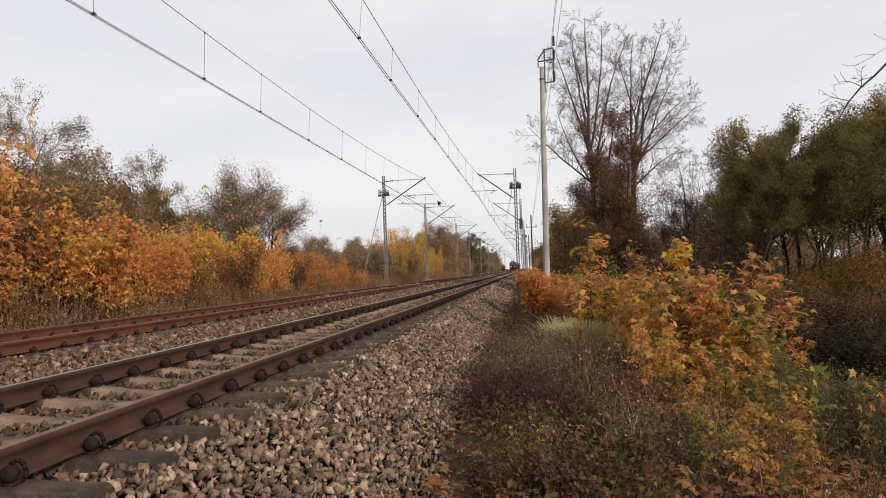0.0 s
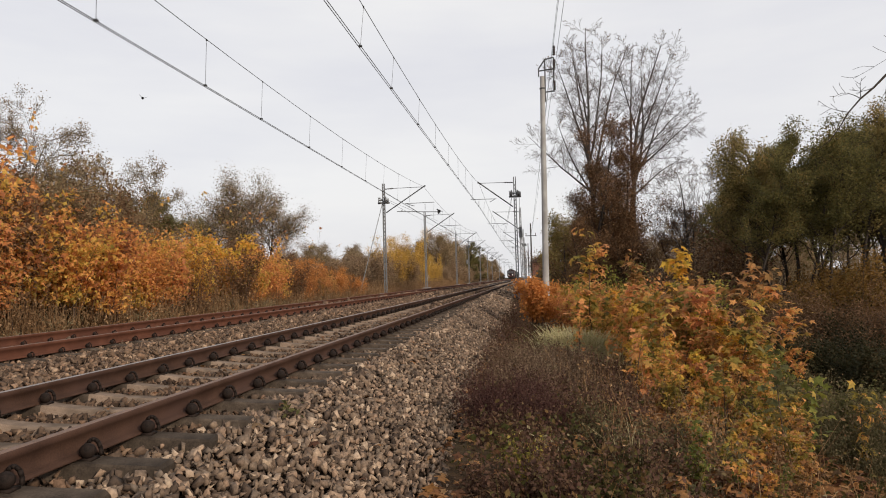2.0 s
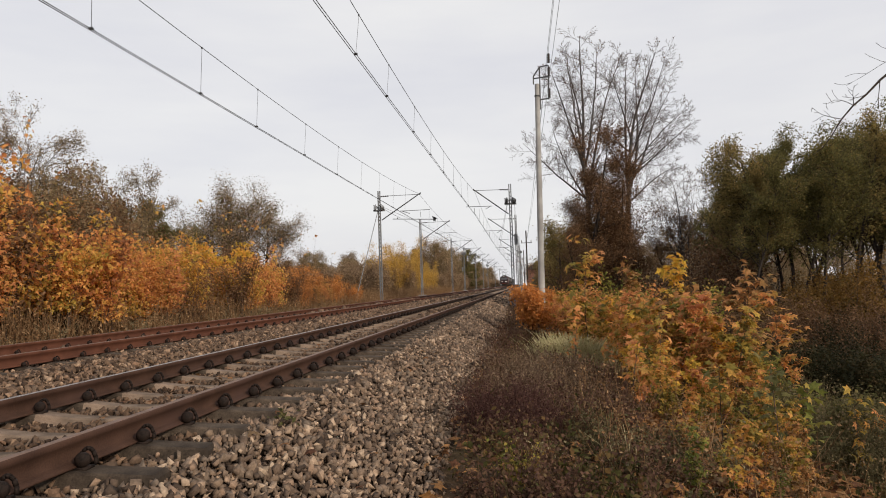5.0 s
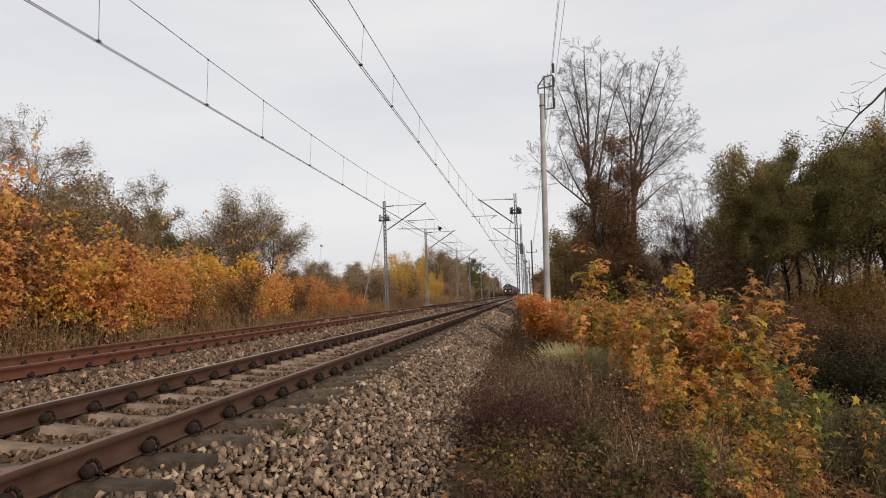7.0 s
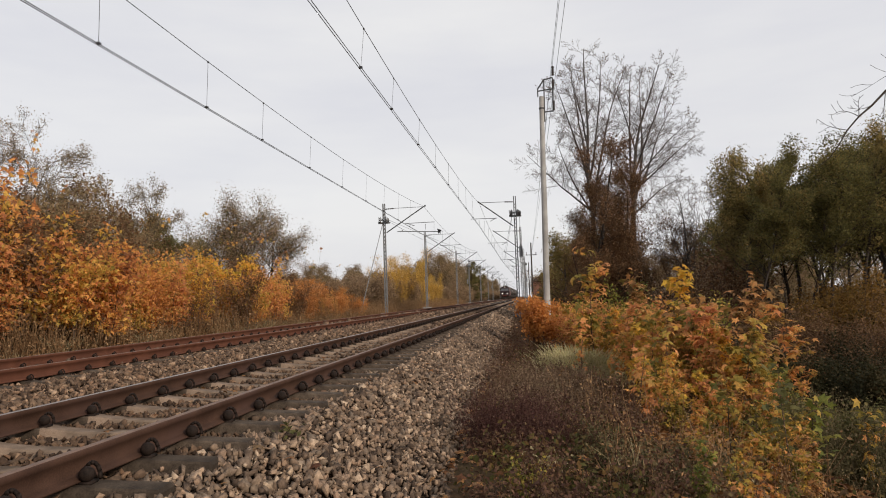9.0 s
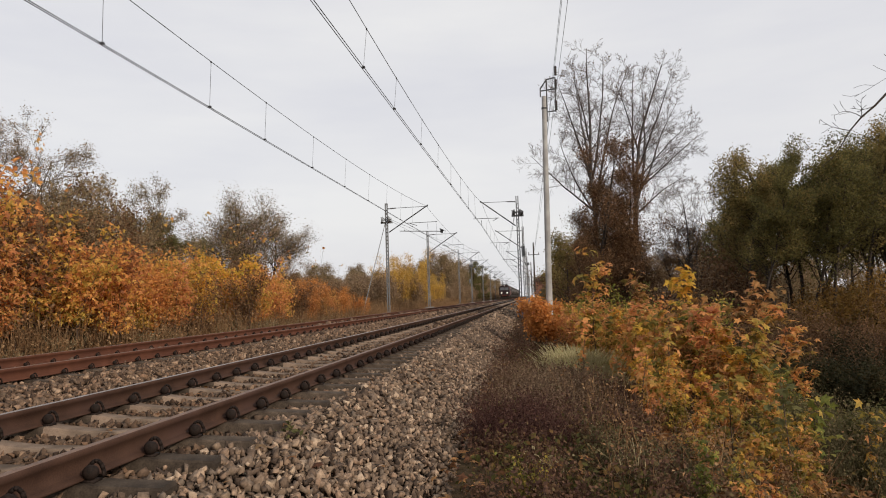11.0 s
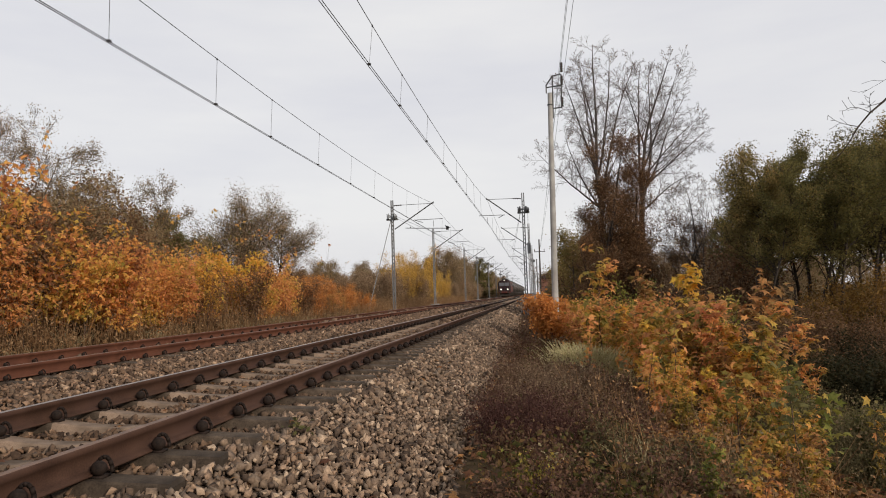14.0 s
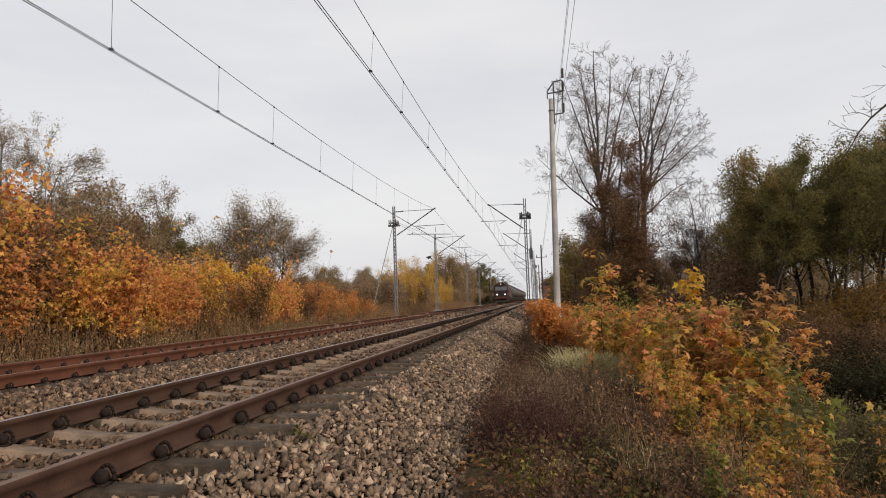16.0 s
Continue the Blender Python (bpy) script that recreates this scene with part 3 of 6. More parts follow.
def build_track(cx, lift, y0, mat, head, label, pieces, clip_size=1.0, skew=0.0):
    tr = root("railway_track", pose(cx, 0, lift), label, "railway track", kind="structure")
    for s, top in ((-0.7535, head), (0.7535, RAIL_DULL)):
        part("rail", rail_mesh(mat, top), None, tr, "rusty steel rail").matrix_world = pose(cx + s, 0, lift)
    sl, cl = sleeper_mesh(), clip_mesh()
    spots = [(s + o, f) for s in (-0.7535, 0.7535) for o, f in ((0.085, 0), (-0.085, 180))]
    for k in range(-20, pieces):
        ob = part("sleeper", sl, None, tr)
        ob.location, ob.rotation_euler = (rng.normal() * 0.006, y0 + 0.6 * k, rng.normal() * 0.004), (0, 0, radians(skew))
        for x, turn in spots:
            c = part("clip", cl, None, ob)
            c.location, c.rotation_euler = (x, 0, -0.174), (0, 0, radians(turn))
            c.scale = (clip_size,) * 3
    # the far sleepers and their fastenings
    base = np.array([v.co for v in sl.vertices])
    fs = [tuple(p.vertices) for p in sl.polygons if len(p.vertices) == 4]
    ys = y0 + 0.6 * np.arange(pieces, 300)
    v = (base[None] + np.stack([0 * ys, ys, 0 * ys], 1)[:, None]).reshape(-1, 3)
    f = (np.arange(len(ys))[:, None, None] * len(base) + np.array(fs)[None]).reshape(-1, 4)
    tagged(part("distant_sleepers", mesh_of("distant_sleepers", v, f, CONCRETE), None, tr), kind="stuff")
    bm = bmesh.new()
    bmesh.ops.create_icosphere(bm, subdivisions=1, radius=0.045)
    cv = np.array([v.co for v in bm.verts])
    bm.verts.index_update()
    cf = np.array([[v.index for v in p.verts] for p in bm.faces])
    bm.free()
    at = np.array([(x, y, -0.125) for y in ys for x in (-0.7535 + 0.1, 0.7535 + 0.1)])
    v = (cv[None] + at[:, None]).reshape(-1, 3)
    f = (np.arange(len(at))[:, None, None] * len(cv) + cf[None]).reshape(-1, 3)
    tagged(part("distant_clips", mesh_of("distant_clips", v, f, CLIP_IRON), None, tr), kind="stuff")


build_ground()
build_ballast()
build_track(TRACK_NEAR, 0.0, FIRST_SLEEPER, RAIL_RUST, RAIL_SHINE, "brown rusty rails clipped to pale concrete sleepers in ballast", 90, 1.0, SKEW)
build_track(TRACK_FAR, FAR_LIFT, 8.27 - 0.6 * 8, RAIL_RED, RAIL_DULL, "red-brown rusty rails on concrete sleepers half buried in ballast", 90, 0.72)

# ---- overhead line ----
def mast_parts(height):
    """Lattice mast of two channels with zigzag lacing, on a concrete footing; built along local x as its broad side."""
    w0, w1 = 0.078, 0.066
    legs = []
    for s in (-1, 1):
        bm = bmesh.new()
        for dy, hw in ((0.0, 0.07),):
            a, b = (s * w0, 0, -0.9), (s * w1, 0, height)
            vs = []
            for (x, y, z) in (a, b):
                vs.append([bm.verts.new((x + dx, y + ddy, z)) for dx, ddy in ((-0.034, -hw), (0.034, -hw), (0.034, hw), (-0.034, hw))])
            for i in range(4):
                bm.faces.new((vs[0][i], vs[0][(i + 1) % 4], vs[1][(i + 1) % 4], vs[1][i]))
            bm.faces.new(vs[1])
        legs.append(bm)
    lace = []
    z, side = 0.1, 1
    while z < height - 0.5:
        t0, t1 = z / height, (z + 0.27) / height
        xa, xb = side * (w0 + (w1 - w0) * t0), -side * (w0 + (w1 - w0) * t1)
        for dy in (-0.066, 0.066):
            lace.append((xa, dy, z, xb, dy, z + 0.27, 0.016, 0.016))
        z, side = z + 0.27, -side
    foot = box(bmesh.new(), -0.4, 0.4, -0.35, 0.35, -1.4, -0.1, 0.04)
    return legs, bars(lace, 4), foot


def insulator(bm, a, b):
    """Ribbed porcelain stick from a to b."""
    a, b = Vector(a), Vector(b)
    rod(bm, a, b, 0.03, n=6)
    for k in range(4):
        p = a.lerp(b, (k + 0.5) / 4)
        d = (b - a).normalized() * 0.03
        rod(bm, p - d, p + d, 0.055, 0.038, n=8)
    return bm


def build_mast(x, y, z0, height, arm_x, label, weights=True, guy=False, stack=True):
    """arm_x: local x of the arm's tip, over the track."""
    s = 1 if arm_x > 0 else -1
    ob = root("catenary_mast", pose(x, y, z0), label, "catenary mast", "masts of the overhead line")
    legs, (v, f), foot = mast_parts(height)
    for bm in legs:
        part("leg", bm, GALVANISED, ob)
    tagged(part("lacing", mesh_of("lacing", v, f, GALVANISED), None, ob), kind="stuff")
    part("footing", foot, CONCRETE_POLE, ob, "grey concrete footing")
    tz = height - 0.35
    arm = bmesh.new()
    rod(arm, (s * 0.16, 0, height - 2.1), (arm_x, 0, tz + 0.1), 0.04, n=8)
    part("cantilever_tube", arm, DARK_STEEL, ob, "dark slanted steel tube")
    tie = bmesh.new()
    rod(tie, (s * 0.7, 0, tz - 0.02), (arm_x, 0, tz), 0.018, n=6)
    part("tie_rod", tie, DARK_STEEL, ob)
    part("insulator", insulator(bmesh.new(), (s * 0.12, 0, tz - 0.05), (s * 0.72, 0, tz - 0.02)), PORCELAIN, ob, "dark ribbed insulator")
    reg = bmesh.new()
    rod(reg, (arm_x * 0.55, 0, height - 1.52), (arm_x * 1.02 - s * 0.9, 0, height - 1.7), 0.02, n=6)
    rod(reg, (arm_x * 0.5, 0, height - 1.5), (arm_x * 1.2, 0, height - 1.48), 0.02, n=6)
    rod(reg, (arm_x * 0.98, 0, height - 1.6), (arm_x * 0.98, 0, height - 2.0), 0.016, n=6)
    part("registration_arm", reg, DARK_STEEL, ob)
    if weights:
        pu = bmesh.new()
        for dx, rr in ((-0.34, 0.17), (-0.24, 0.24), (0.18, 0.25), (0.27, 0.18), (0.36, 0.13)):
            bmesh.ops.create_cone(pu, cap_ends=True, segments=14, radius1=rr, radius2=rr, depth=0.06, matrix=pose(dx, -0.16, height - 1.2, 0, 90, 12))
            rod(pu, (dx, -0.16, height - 1.2), (dx * 0.5, 0.05, height - 1.2), 0.04, n=6)
        box(pu, -0.42, 0.42, -0.1, 0.1, height - 1.45, height - 1.33)
        rod(pu, (-0.42, 0, height - 1.0), (0.42, 0, height - 1.38), 0.03, n=5)
        part("tension_pulley", pu, GALVANISED, ob, "grey tensioning wheels and bracket")
    if weights and stack:
        wx = s * -0.3
        hang = part("weight_rope", rod(bmesh.new(), (wx, -0.16, height - 4.3), (wx, -0.16, height - 1.2), 0.012, n=5), DARK_STEEL, ob)
        for k in range(9):
            part("weight", rod(bmesh.new(), (wx, -0.16, height - 4.3 + k * 0.085), (wx, -0.16, height - 4.225 + k * 0.085), 0.13, 0.12, 10), GALVANISED, hang)
    if guy:
        gw = bmesh.new()
        rod(gw, (-0.1, 0, height - 1.4), (-0.95, -4.5, -0.6), 0.024, n=6)
        part("guy_wire", gw, GALVANISED, ob)
    return ob


def sag_line(x0, x1, y0, y1, z0, z1, drop, n=24):
    t = np.linspace(0, 1, n + 1)
    return np.stack([x0 + (x1 - x0) * t, y0 + (y1 - y0) * t, z0 + (z1 - z0) * t - 4 * drop * t * (1 - t)], 1)


def tube(points, radii, n=5):
    """One continuous wire along y through the points."""
    p = np.asarray(points)
    r = np.broadcast_to(radii, len(p))
    a = np.arange(n) * 2 * np.pi / n
    v = p[:, None, :] + r[:, None, None] * np.stack([np.cos(a), 0 * a, np.sin(a)], 1)[None]
    i = np.arange(n)
    f = np.stack([i, (i + 1) % n, (i + 1) % n + n, i + n], 1)
    return v.reshape(-1, 3), (np.arange(len(p) - 1)[:, None, None] * n + f[None]).reshape(-1, 4)


SUPPORTS = [-10.5, 48.5, 98.3, 148, 198, 248, 298, 348, 398]


def build_overhead(cx, label, zc, drops, stagger):
    ob = root("overhead_line", pose(0, 0, 0), label, "overhead line", "overhead lines")
    mess, con = [], []
    for a, b in zip(SUPPORTS, SUPPORTS[1:]):
        drop = 0.98 if a < 0 else 0.75
        mess.append(sag_line(cx + 0.08, cx + 0.08, a, b, 7.42, 7.42, drop)[:-1])
        con.append(sag_line(cx + stagger, cx - stagger, a, b, zc, zc, 0.02, 6)[:-1])
        stagger = -stagger
    stagger = -stagger if len(SUPPORTS) % 2 == 0 else stagger
    mess, con = np.concatenate(mess), np.concatenate(con)
    part("messenger_wire", mesh_of("messenger_wire", *tube(mess, 0.0075 + np.maximum(mess[:, 1], 0) * 5e-5), WIRE), None, ob)
    for o in (-0.025, 0.025):
        part("contact_wire", mesh_of("contact_wire", *tube(con + [o, 0, 0], 0.0075 + np.maximum(con[:, 1], 0) * 5e-5), WIRE), None, ob)
    for y in drops:
        t = (y + 10.5) / 59.0
        zm = 7.42 - 4 * 0.98 * t * (1 - t)
        d = bmesh.new()
        xm, xc = cx + 0.08, cx + stagger * (1 - 2 * t)
        rod(d, (xm, y, zm), (xc, y + 0.06, zc), 0.005, n=4)
        box(d, xm - 0.012, xm + 0.012, y - 0.02, y + 0.02, zm - 0.025, zm + 0.014)
        box(d, xc - 0.034, xc + 0.034, y + 0.03, y + 0.09, zc - 0.012, zc + 0.024)
        part("dropper", d, WIRE, ob)
    for y in [v for v in np.arange(54, 195, 5.5)]:
        d = bmesh.new()
        rod(d, (cx + 0.08, y, 6.75), (cx, y, zc), 0.006, n=4)
        part("dropper", d, WIRE, ob)


build_overhead(TRACK_FAR, "thin catenary with droppers above the far track", 5.4, [3.2, 7.0, 10.9, 15.0, 18.4, 22.7, 26.9, 31, 35, 39, 43], 0.05)
build_overhead(TRACK_NEAR, "thin catenary with droppers above the near track", 5.66, [2.0, 6.0, 9.8, 13.85, 17.1, 21.3, 25.2, 29.3, 33.4, 37.5, 42], -0.12)
MAST = "grey galvanised lattice mast with a slanted cantilever arm beside the track"
build_mast(-10.1, 48.5, -0.02, 7.75, 3.05, MAST, True, True, False)
cross = build_mast(-10.1, 68.4, 0.08, 7.5, 3.0, MAST, False)
bar = bmesh.new()
rod(bar, (-2.8, 0, 7.62), (1.6, 0, 7.42), 0.035, n=6)
rod(bar, (-2.3, 0, 7.6), (-2.3, 0, 7.75), 0.05, n=6)
part("crossbar", bar, DARK_STEEL, cross, "dark horizontal steel bar")
for y in (98.3, 119.3, 148, 175, 198, 248, 298):
    build_mast(-10.1, y, 0.05, 7.5, 3.0, MAST, y in (119.3, 198))
build_mast(-0.72, 48.5, -0.3, 8.1, -2.6, MAST, True)
build_mast(-0.57, 68.4, -0.3, 7.9, -2.7, MAST, False)
for y in (98.3, 119.3, 148, 198, 248, 298):
    build_mast(-0.5, y, -0.3, 7.8, -2.8, MAST, y == 119.3)


def build_pole(x, y, z0, top, r0, r1, label, mat, near, lean):
    ob = root("utility_pole", pose(x, y, z0, 0, lean, 0), label, "utility pole", "poles of the wire line")
    h = top - z0
    part("shaft", rod(bmesh.new(), (0, 0, -0.6), (0, 0, h), r0, r1, 14), mat, ob)
    if near:
        fr = bmesh.new()
        for a, b in (((-0.12, 0, h), (-0.12, 0, h + 0.28)), ((-0.12, 0, h + 0.28), (0.1, 0, h + 0.6)), ((0.1, 0, h + 0.6), (0.38, 0, h + 0.66)), ((-0.12, 0, h + 0.2), (0.4, 0, h + 0.26)),
                     ((0.12, 0, h - 0.55), (0.4, 0, h - 0.52)), ((0.1, 0, h - 0.9), (0.1, 0, h + 0.62)), ((0.4, 0, h + 0.66), (0.4, 0, h - 0.55))):
            rod(fr, a, b, 0.025, n=6)
        part("bracket", fr, DARK_STEEL, ob, "dark steel bracket frame")
        for z in (h + 0.95, h + 0.48, h - 0.28):
            part("insulator", insulator(bmesh.new(), (0.42, 0, z - 0.22), (0.42, 0, z + 0.12)), PORCELAIN, ob, "dark ribbed insulator")
        part("band", rod(bmesh.new(), (0, 0, h - 0.45), (0, 0, h - 0.4), r1 + 0.02, r1 + 0.02, 14), DARK_STEEL, ob)
    else:
        ar = bmesh.new()
        box(ar, -0.7, 0.7, -0.04, 0.04, h - 1.6, h - 1.52)
        part("crossarm", ar, DARK_STEEL, ob)
        for x in (-0.6, 0.6):
            part("insulator", insulator(bmesh.new(), (x, 0, h - 1.52), (x, 0, h - 1.2)), PORCELAIN, ob)
    return ob


build_pole(0.58, 24, -1.2, 7.7, 0.125, 0.08, "tall grey concrete pole with a steel bracket on top", CONCRETE_POLE, True, 0.9)
build_pole(0.52, 88, -0.9, 7.5, 0.115, 0.08, "dark weathered wooden pole with a crossarm", BARK_DARK, False, 0)
build_pole(0.2, 140, -0.9, 7.5, 0.115, 0.08, "dark weathered wooden pole with a crossarm", BARK_DARK, False, 0)


def build_pole_wires():
    for dx, dz in ((0.44, 0.95), (0.4, 0.48), (0.42, -0.25)):
        ob = root("pole_wire", pose(0, 0, 0), "thin dark wire strung from pole to pole", "wire", "wires of the pole line")
        a = tube(sag_line(0.64 + dx, 0.62 + dx, 24, -20, 7.62 + dz, 7.62 + dz, 0.25), 0.006)
        b = tube(sag_line(0.64 + dx, 0.5 + dx - 0.4, 24, 88, 7.62 + dz, 5.95, 0.35), 0.007)
        part("span", mesh_of("span", *a, WIRE), None, ob)
        part("span", mesh_of("span", *b, WIRE), None, ob)


build_pole_wires()


def build_anchor_wires():
    for a, b in (((-9.9, 48.5, 6.6), (-7.25, 98.3, 7.0)), ((-9.9, 48.5, 6.5), (-7.35, 98.3, 5.45)), ((-0.9, 48.5, 6.65), (-3.25, 98.3, 7.0)), ((-0.9, 48.5, 6.55), (-3.3, 98.3, 5.7))):
        ob = root("anchor_wire", pose(0, 0, 0), "thin tensioning wire running from a mast to the overhead line", "wire", "anchor wires of the masts")
        p = sag_line(a[0], b[0], a[1], b[1], a[2], b[2], 0.15, 12)
        part("span", mesh_of("span", *tube(p, 0.011), WIRE), None, ob)


build_anchor_wires()

# ---- trees and shrubs ----
def gz(x, y):
    return float(ground_z(x, y)) - 0.04


def place(kinds, spots, group=""):
    """Copies of ready plants: (kind, x, y, turn) or (kind, x, y, turn, size). The first spot of a kind takes the original."""
    used = set()
    for k, x, y, turn, *own in spots:
        size = own[0] if own else 0.86 + 0.3 * ((x * 12.9898 + y * 78.233) % 1.0)
        m = pose(x, y, gz(x, y), 0, 0, turn)
        if k in used:
            ob = copy_thing(kinds[k], m)
        else:
            ob = kinds[k]
            ob.matrix_world = m
            used.add(k)
        ob.scale = (size, size, size)


def maple_bush(h, seed, mat, label, n_stems=7, leaf=0.1, per=5, spread=0.14, outline=LEAF_LOBED, name="maple_bush", cat="shrub", wide=0.32, group="maple thicket", low=0.15):
    """Many upright stems from one foot, leaves along each."""
    r = random.Random(seed)
    segs, tips = [], []
    for k in range(n_stems):
        s, t = grow(h * r.uniform(0.55, 1.0), 0.012 * h ** 0.5, 2, (9, 3), (0.3, 0.5), (42, 45), 0.02, low, 0.07, 0.3, 6, seed * 31 + k, 0.5)
        a, q = r.uniform(0, 6.28), wide * h * math.sqrt(r.random()) * 0.5
        ln = Vector((math.cos(a), math.sin(a), 0))
        off = np.array([q * math.cos(a), q * math.sin(a), 0])
        tilt = r.uniform(0, 0.28)
        for arr, cols in ((s, (0, 3)), (t, (0,))):
            for c in cols:
                arr[:, c:c + 3] += off + np.outer(arr[:, c + 2], [ln.x * tilt, ln.y * tilt, 0])
        segs += [s, np.array([(0, 0, -0.03, off[0], off[1], 0.02, 0.03, 0.02)])]
        tips.append(t)
    tips = np.concatenate(tips)
    tips = tips[tips[:, 2] > low * h * 0.6]
    return plant(name, pose(0, 0, 0), label, cat, np.concatenate(segs), TWIG, [(leaves(scatter(tips, per, spread), leaf, 0.35, outline, 0.2, 0.15), mat)], group, 3)


def crown_tree(name, h, rad, seed, bark, mat, label, per, leaf, spread, counts=(12, 7, 4), lengths=(0.42, 0.5, 0.5), angles=(52, 45, 40), start=0.3, group="", levels=3, lift=0.3, wig=0.1, second=None):
    s, t = grow(h, rad, levels, counts, lengths, angles, 0.06, start, wig, lift, 6, seed)
    s[:, 6:8] = np.maximum(s[:, 6:8], 0.006)
    if per:
        sets = [(leaves(scatter(t, per, spread), leaf, 0.4, LEAF_SIMPLE, 0.3), mat)]
        if second:
            sets.append((leaves(scatter(t[::3], per, spread), leaf, 0.4, LEAF_SIMPLE, 0.3), second))
        return plant(name, pose(0, 0, 0), label, "tree", s, bark, sets, group)
    return plant(name, pose(0, 0, 0), label, "tree", s, bark, [], group)


def thicket_maple(h, seed, mat, label, n_stems=6, leaf=0.1, per=18, share=0.36, low=0.22, wide=0.42):
    """Upright stems from one foot, with flat layered tufts of broad leaves and gaps between them."""
    r = random.Random(seed)
    pick = np.random.default_rng(seed)
    segs, tufts_at = [], []
    for k in range(n_stems):
        s, t = grow(h * r.uniform(0.6, 1.0), 0.012 * h ** 0.5, 1, (11,), (0.26,), (55,), 0.02, low, 0.06, 0.35, 7, seed * 37 + k, 0.5)
        a, q, tilt = r.uniform(0, 6.28), wide * h * math.sqrt(r.random()) * 0.5, r.uniform(0, 0.25)
        way = np.array([math.cos(a), math.sin(a), 0])
        for arr, cols in ((s, (0, 3)), (t, (0,))):
            for c in cols:
                arr[:, c:c + 3] += way * q + np.outer(arr[:, c + 2], way * tilt)
        segs += [s, np.array([(0, 0, -0.03, *(way * q + [0, 0, 0.02]), 0.03, 0.02)])]
        t = t[t[:, 2] > low * h * 0.8]
        tufts_at.append(t[pick.random(len(t)) < share])
    at = np.concatenate(tufts_at)
    pts = np.repeat(at, per, 0)
    pts = pts + pick.normal(size=pts.shape) * [0.17, 0.17, 0.075]
    return plant("maple_bush", pose(0, 0, 0), label, "shrub", np.concatenate(segs), TWIG, [(leaves(pts, leaf, 0.35, LEAF_BROAD, 0.15, 0.3), mat)], "maple thicket", 3)


# left bank: orange maples, high at first, then lower and redder
bush_label = "dense maple shrub with orange and yellow autumn leaves beside the track"
left_kinds = [thicket_maple(3.0, 11, LEAF_MAPLE, bush_label), thicket_maple(3.0, 12, LEAF_GOLD, "upright maple shrub with golden yellow leaves"),
              thicket_maple(3.0, 13, LEAF_SALMON, "maple shrub with salmon and orange leaves"), thicket_maple(3.0, 18, LEAF_MAPLE, bush_label, 7, 0.092, 15),
              maple_bush(2.2, 14, LEAF_RED, "rusty red shrub with small leaves", 9, 0.085, 3, 0.13, LEAF_SIMPLE),
              maple_bush(2.3, 15, LEAF_BROWN, "half-bare shrub with red-brown leaves", 10, 0.08, 2, 0.14, LEAF_SIMPLE),
              maple_bush(3.6, 16, LEAF_OLIVE, "tall tangled shrub with faded olive leaves", 9, 0.075, 5, 0.17, LEAF_SIMPLE, "tangled_shrub"),
              maple_bush(3.6, 17, LEAF_BROWN, "tall half-bare shrub with brown leaves", 9, 0.075, 3, 0.17, LEAF_SIMPLE, "tangled_shrub"),
              thicket_maple(3.0, 19, LEAF_TURNING, "maple shrub with half-green yellowing leaves")]
spots = []
r_left = random.Random(5)
for row, x0 in enumerate((-11.6, -12.7, -14.0)):
    y = 4.0 + row * 0.6
    while y < 45.5:
        top = float(np.interp(y, [0, 12, 15, 18, 22, 26, 28, 30, 33, 38, 41, 46], [3.9, 4.0, 4.0, 3.5, 3.1, 2.7, 2.9, 3.0, 2.7, 2.3, 2.0, 1.6]))
        top *= r_left.uniform(0.6, 0.85) if row == 0 else r_left.uniform(0.8, 1.05)
        if y > 39:
            pick = (4, 5, 4, 5, 2)
        elif y > 31:
            pick = (2, 0, 4, 4, 5)
        elif y > 26:
            pick = (2, 2, 3, 5, 0)
        else:
            pick = (0, 2, 3, 8, 5, 5, 7, 4, 2) if row == 0 else (0, 1, 3, 2, 8, 7, 6)
        k = r_left.choice(pick)
        spots.append((k, x0 + r_left.uniform(-0.5, 0.5), y, r_left.uniform(0, 360), top / (2.2 if k in (4, 5) else (3.6 if k == 7 else 3.0))))
        y += r_left.uniform(0.8, 1.6) + row * 0.2
spots += [(1, -12.8, 28.6, 0, 1.25), (1, -12.9, 29.6, 90, 1.15), (0, -12.4, 13.2, 80, 1.25), (1, -12.9, 11.8, 200, 1.25), (2, -12.2, 10.5, 20, 1.3)]
# brown and olive shrubs behind them
for k in range(22):
    y = 18 + 12 * r_left.random()
    spots.append((r_left.choice((6, 6, 7)), -0.78 * y + r_left.uniform(-2.4, 1.6), y, r_left.uniform(0, 360), float(np.interp(y, [18, 25, 30], [1.4, 1.25, 0.95])) * r_left.uniform(0.85, 1.05)))
for k in range(52):
    y = 12 + 35 * (k % 26 + r_left.random()) / 26
    top = float(np.interp(y, [10, 16, 20, 24, 27, 30, 36, 47], [5.4, 5.4, 5.2, 4.9, 3.9, 3.2, 2.8, 2.2]))
    spots.append((r_left.choice((6, 7, 6)), (-15.0 if k < 26 else -16.8) + r_left.uniform(-1.0, 0.9), y, r_left.uniform(0, 360), top * r_left.uniform(0.75, 1.0) / 3.6))
place(left_kinds, spots)

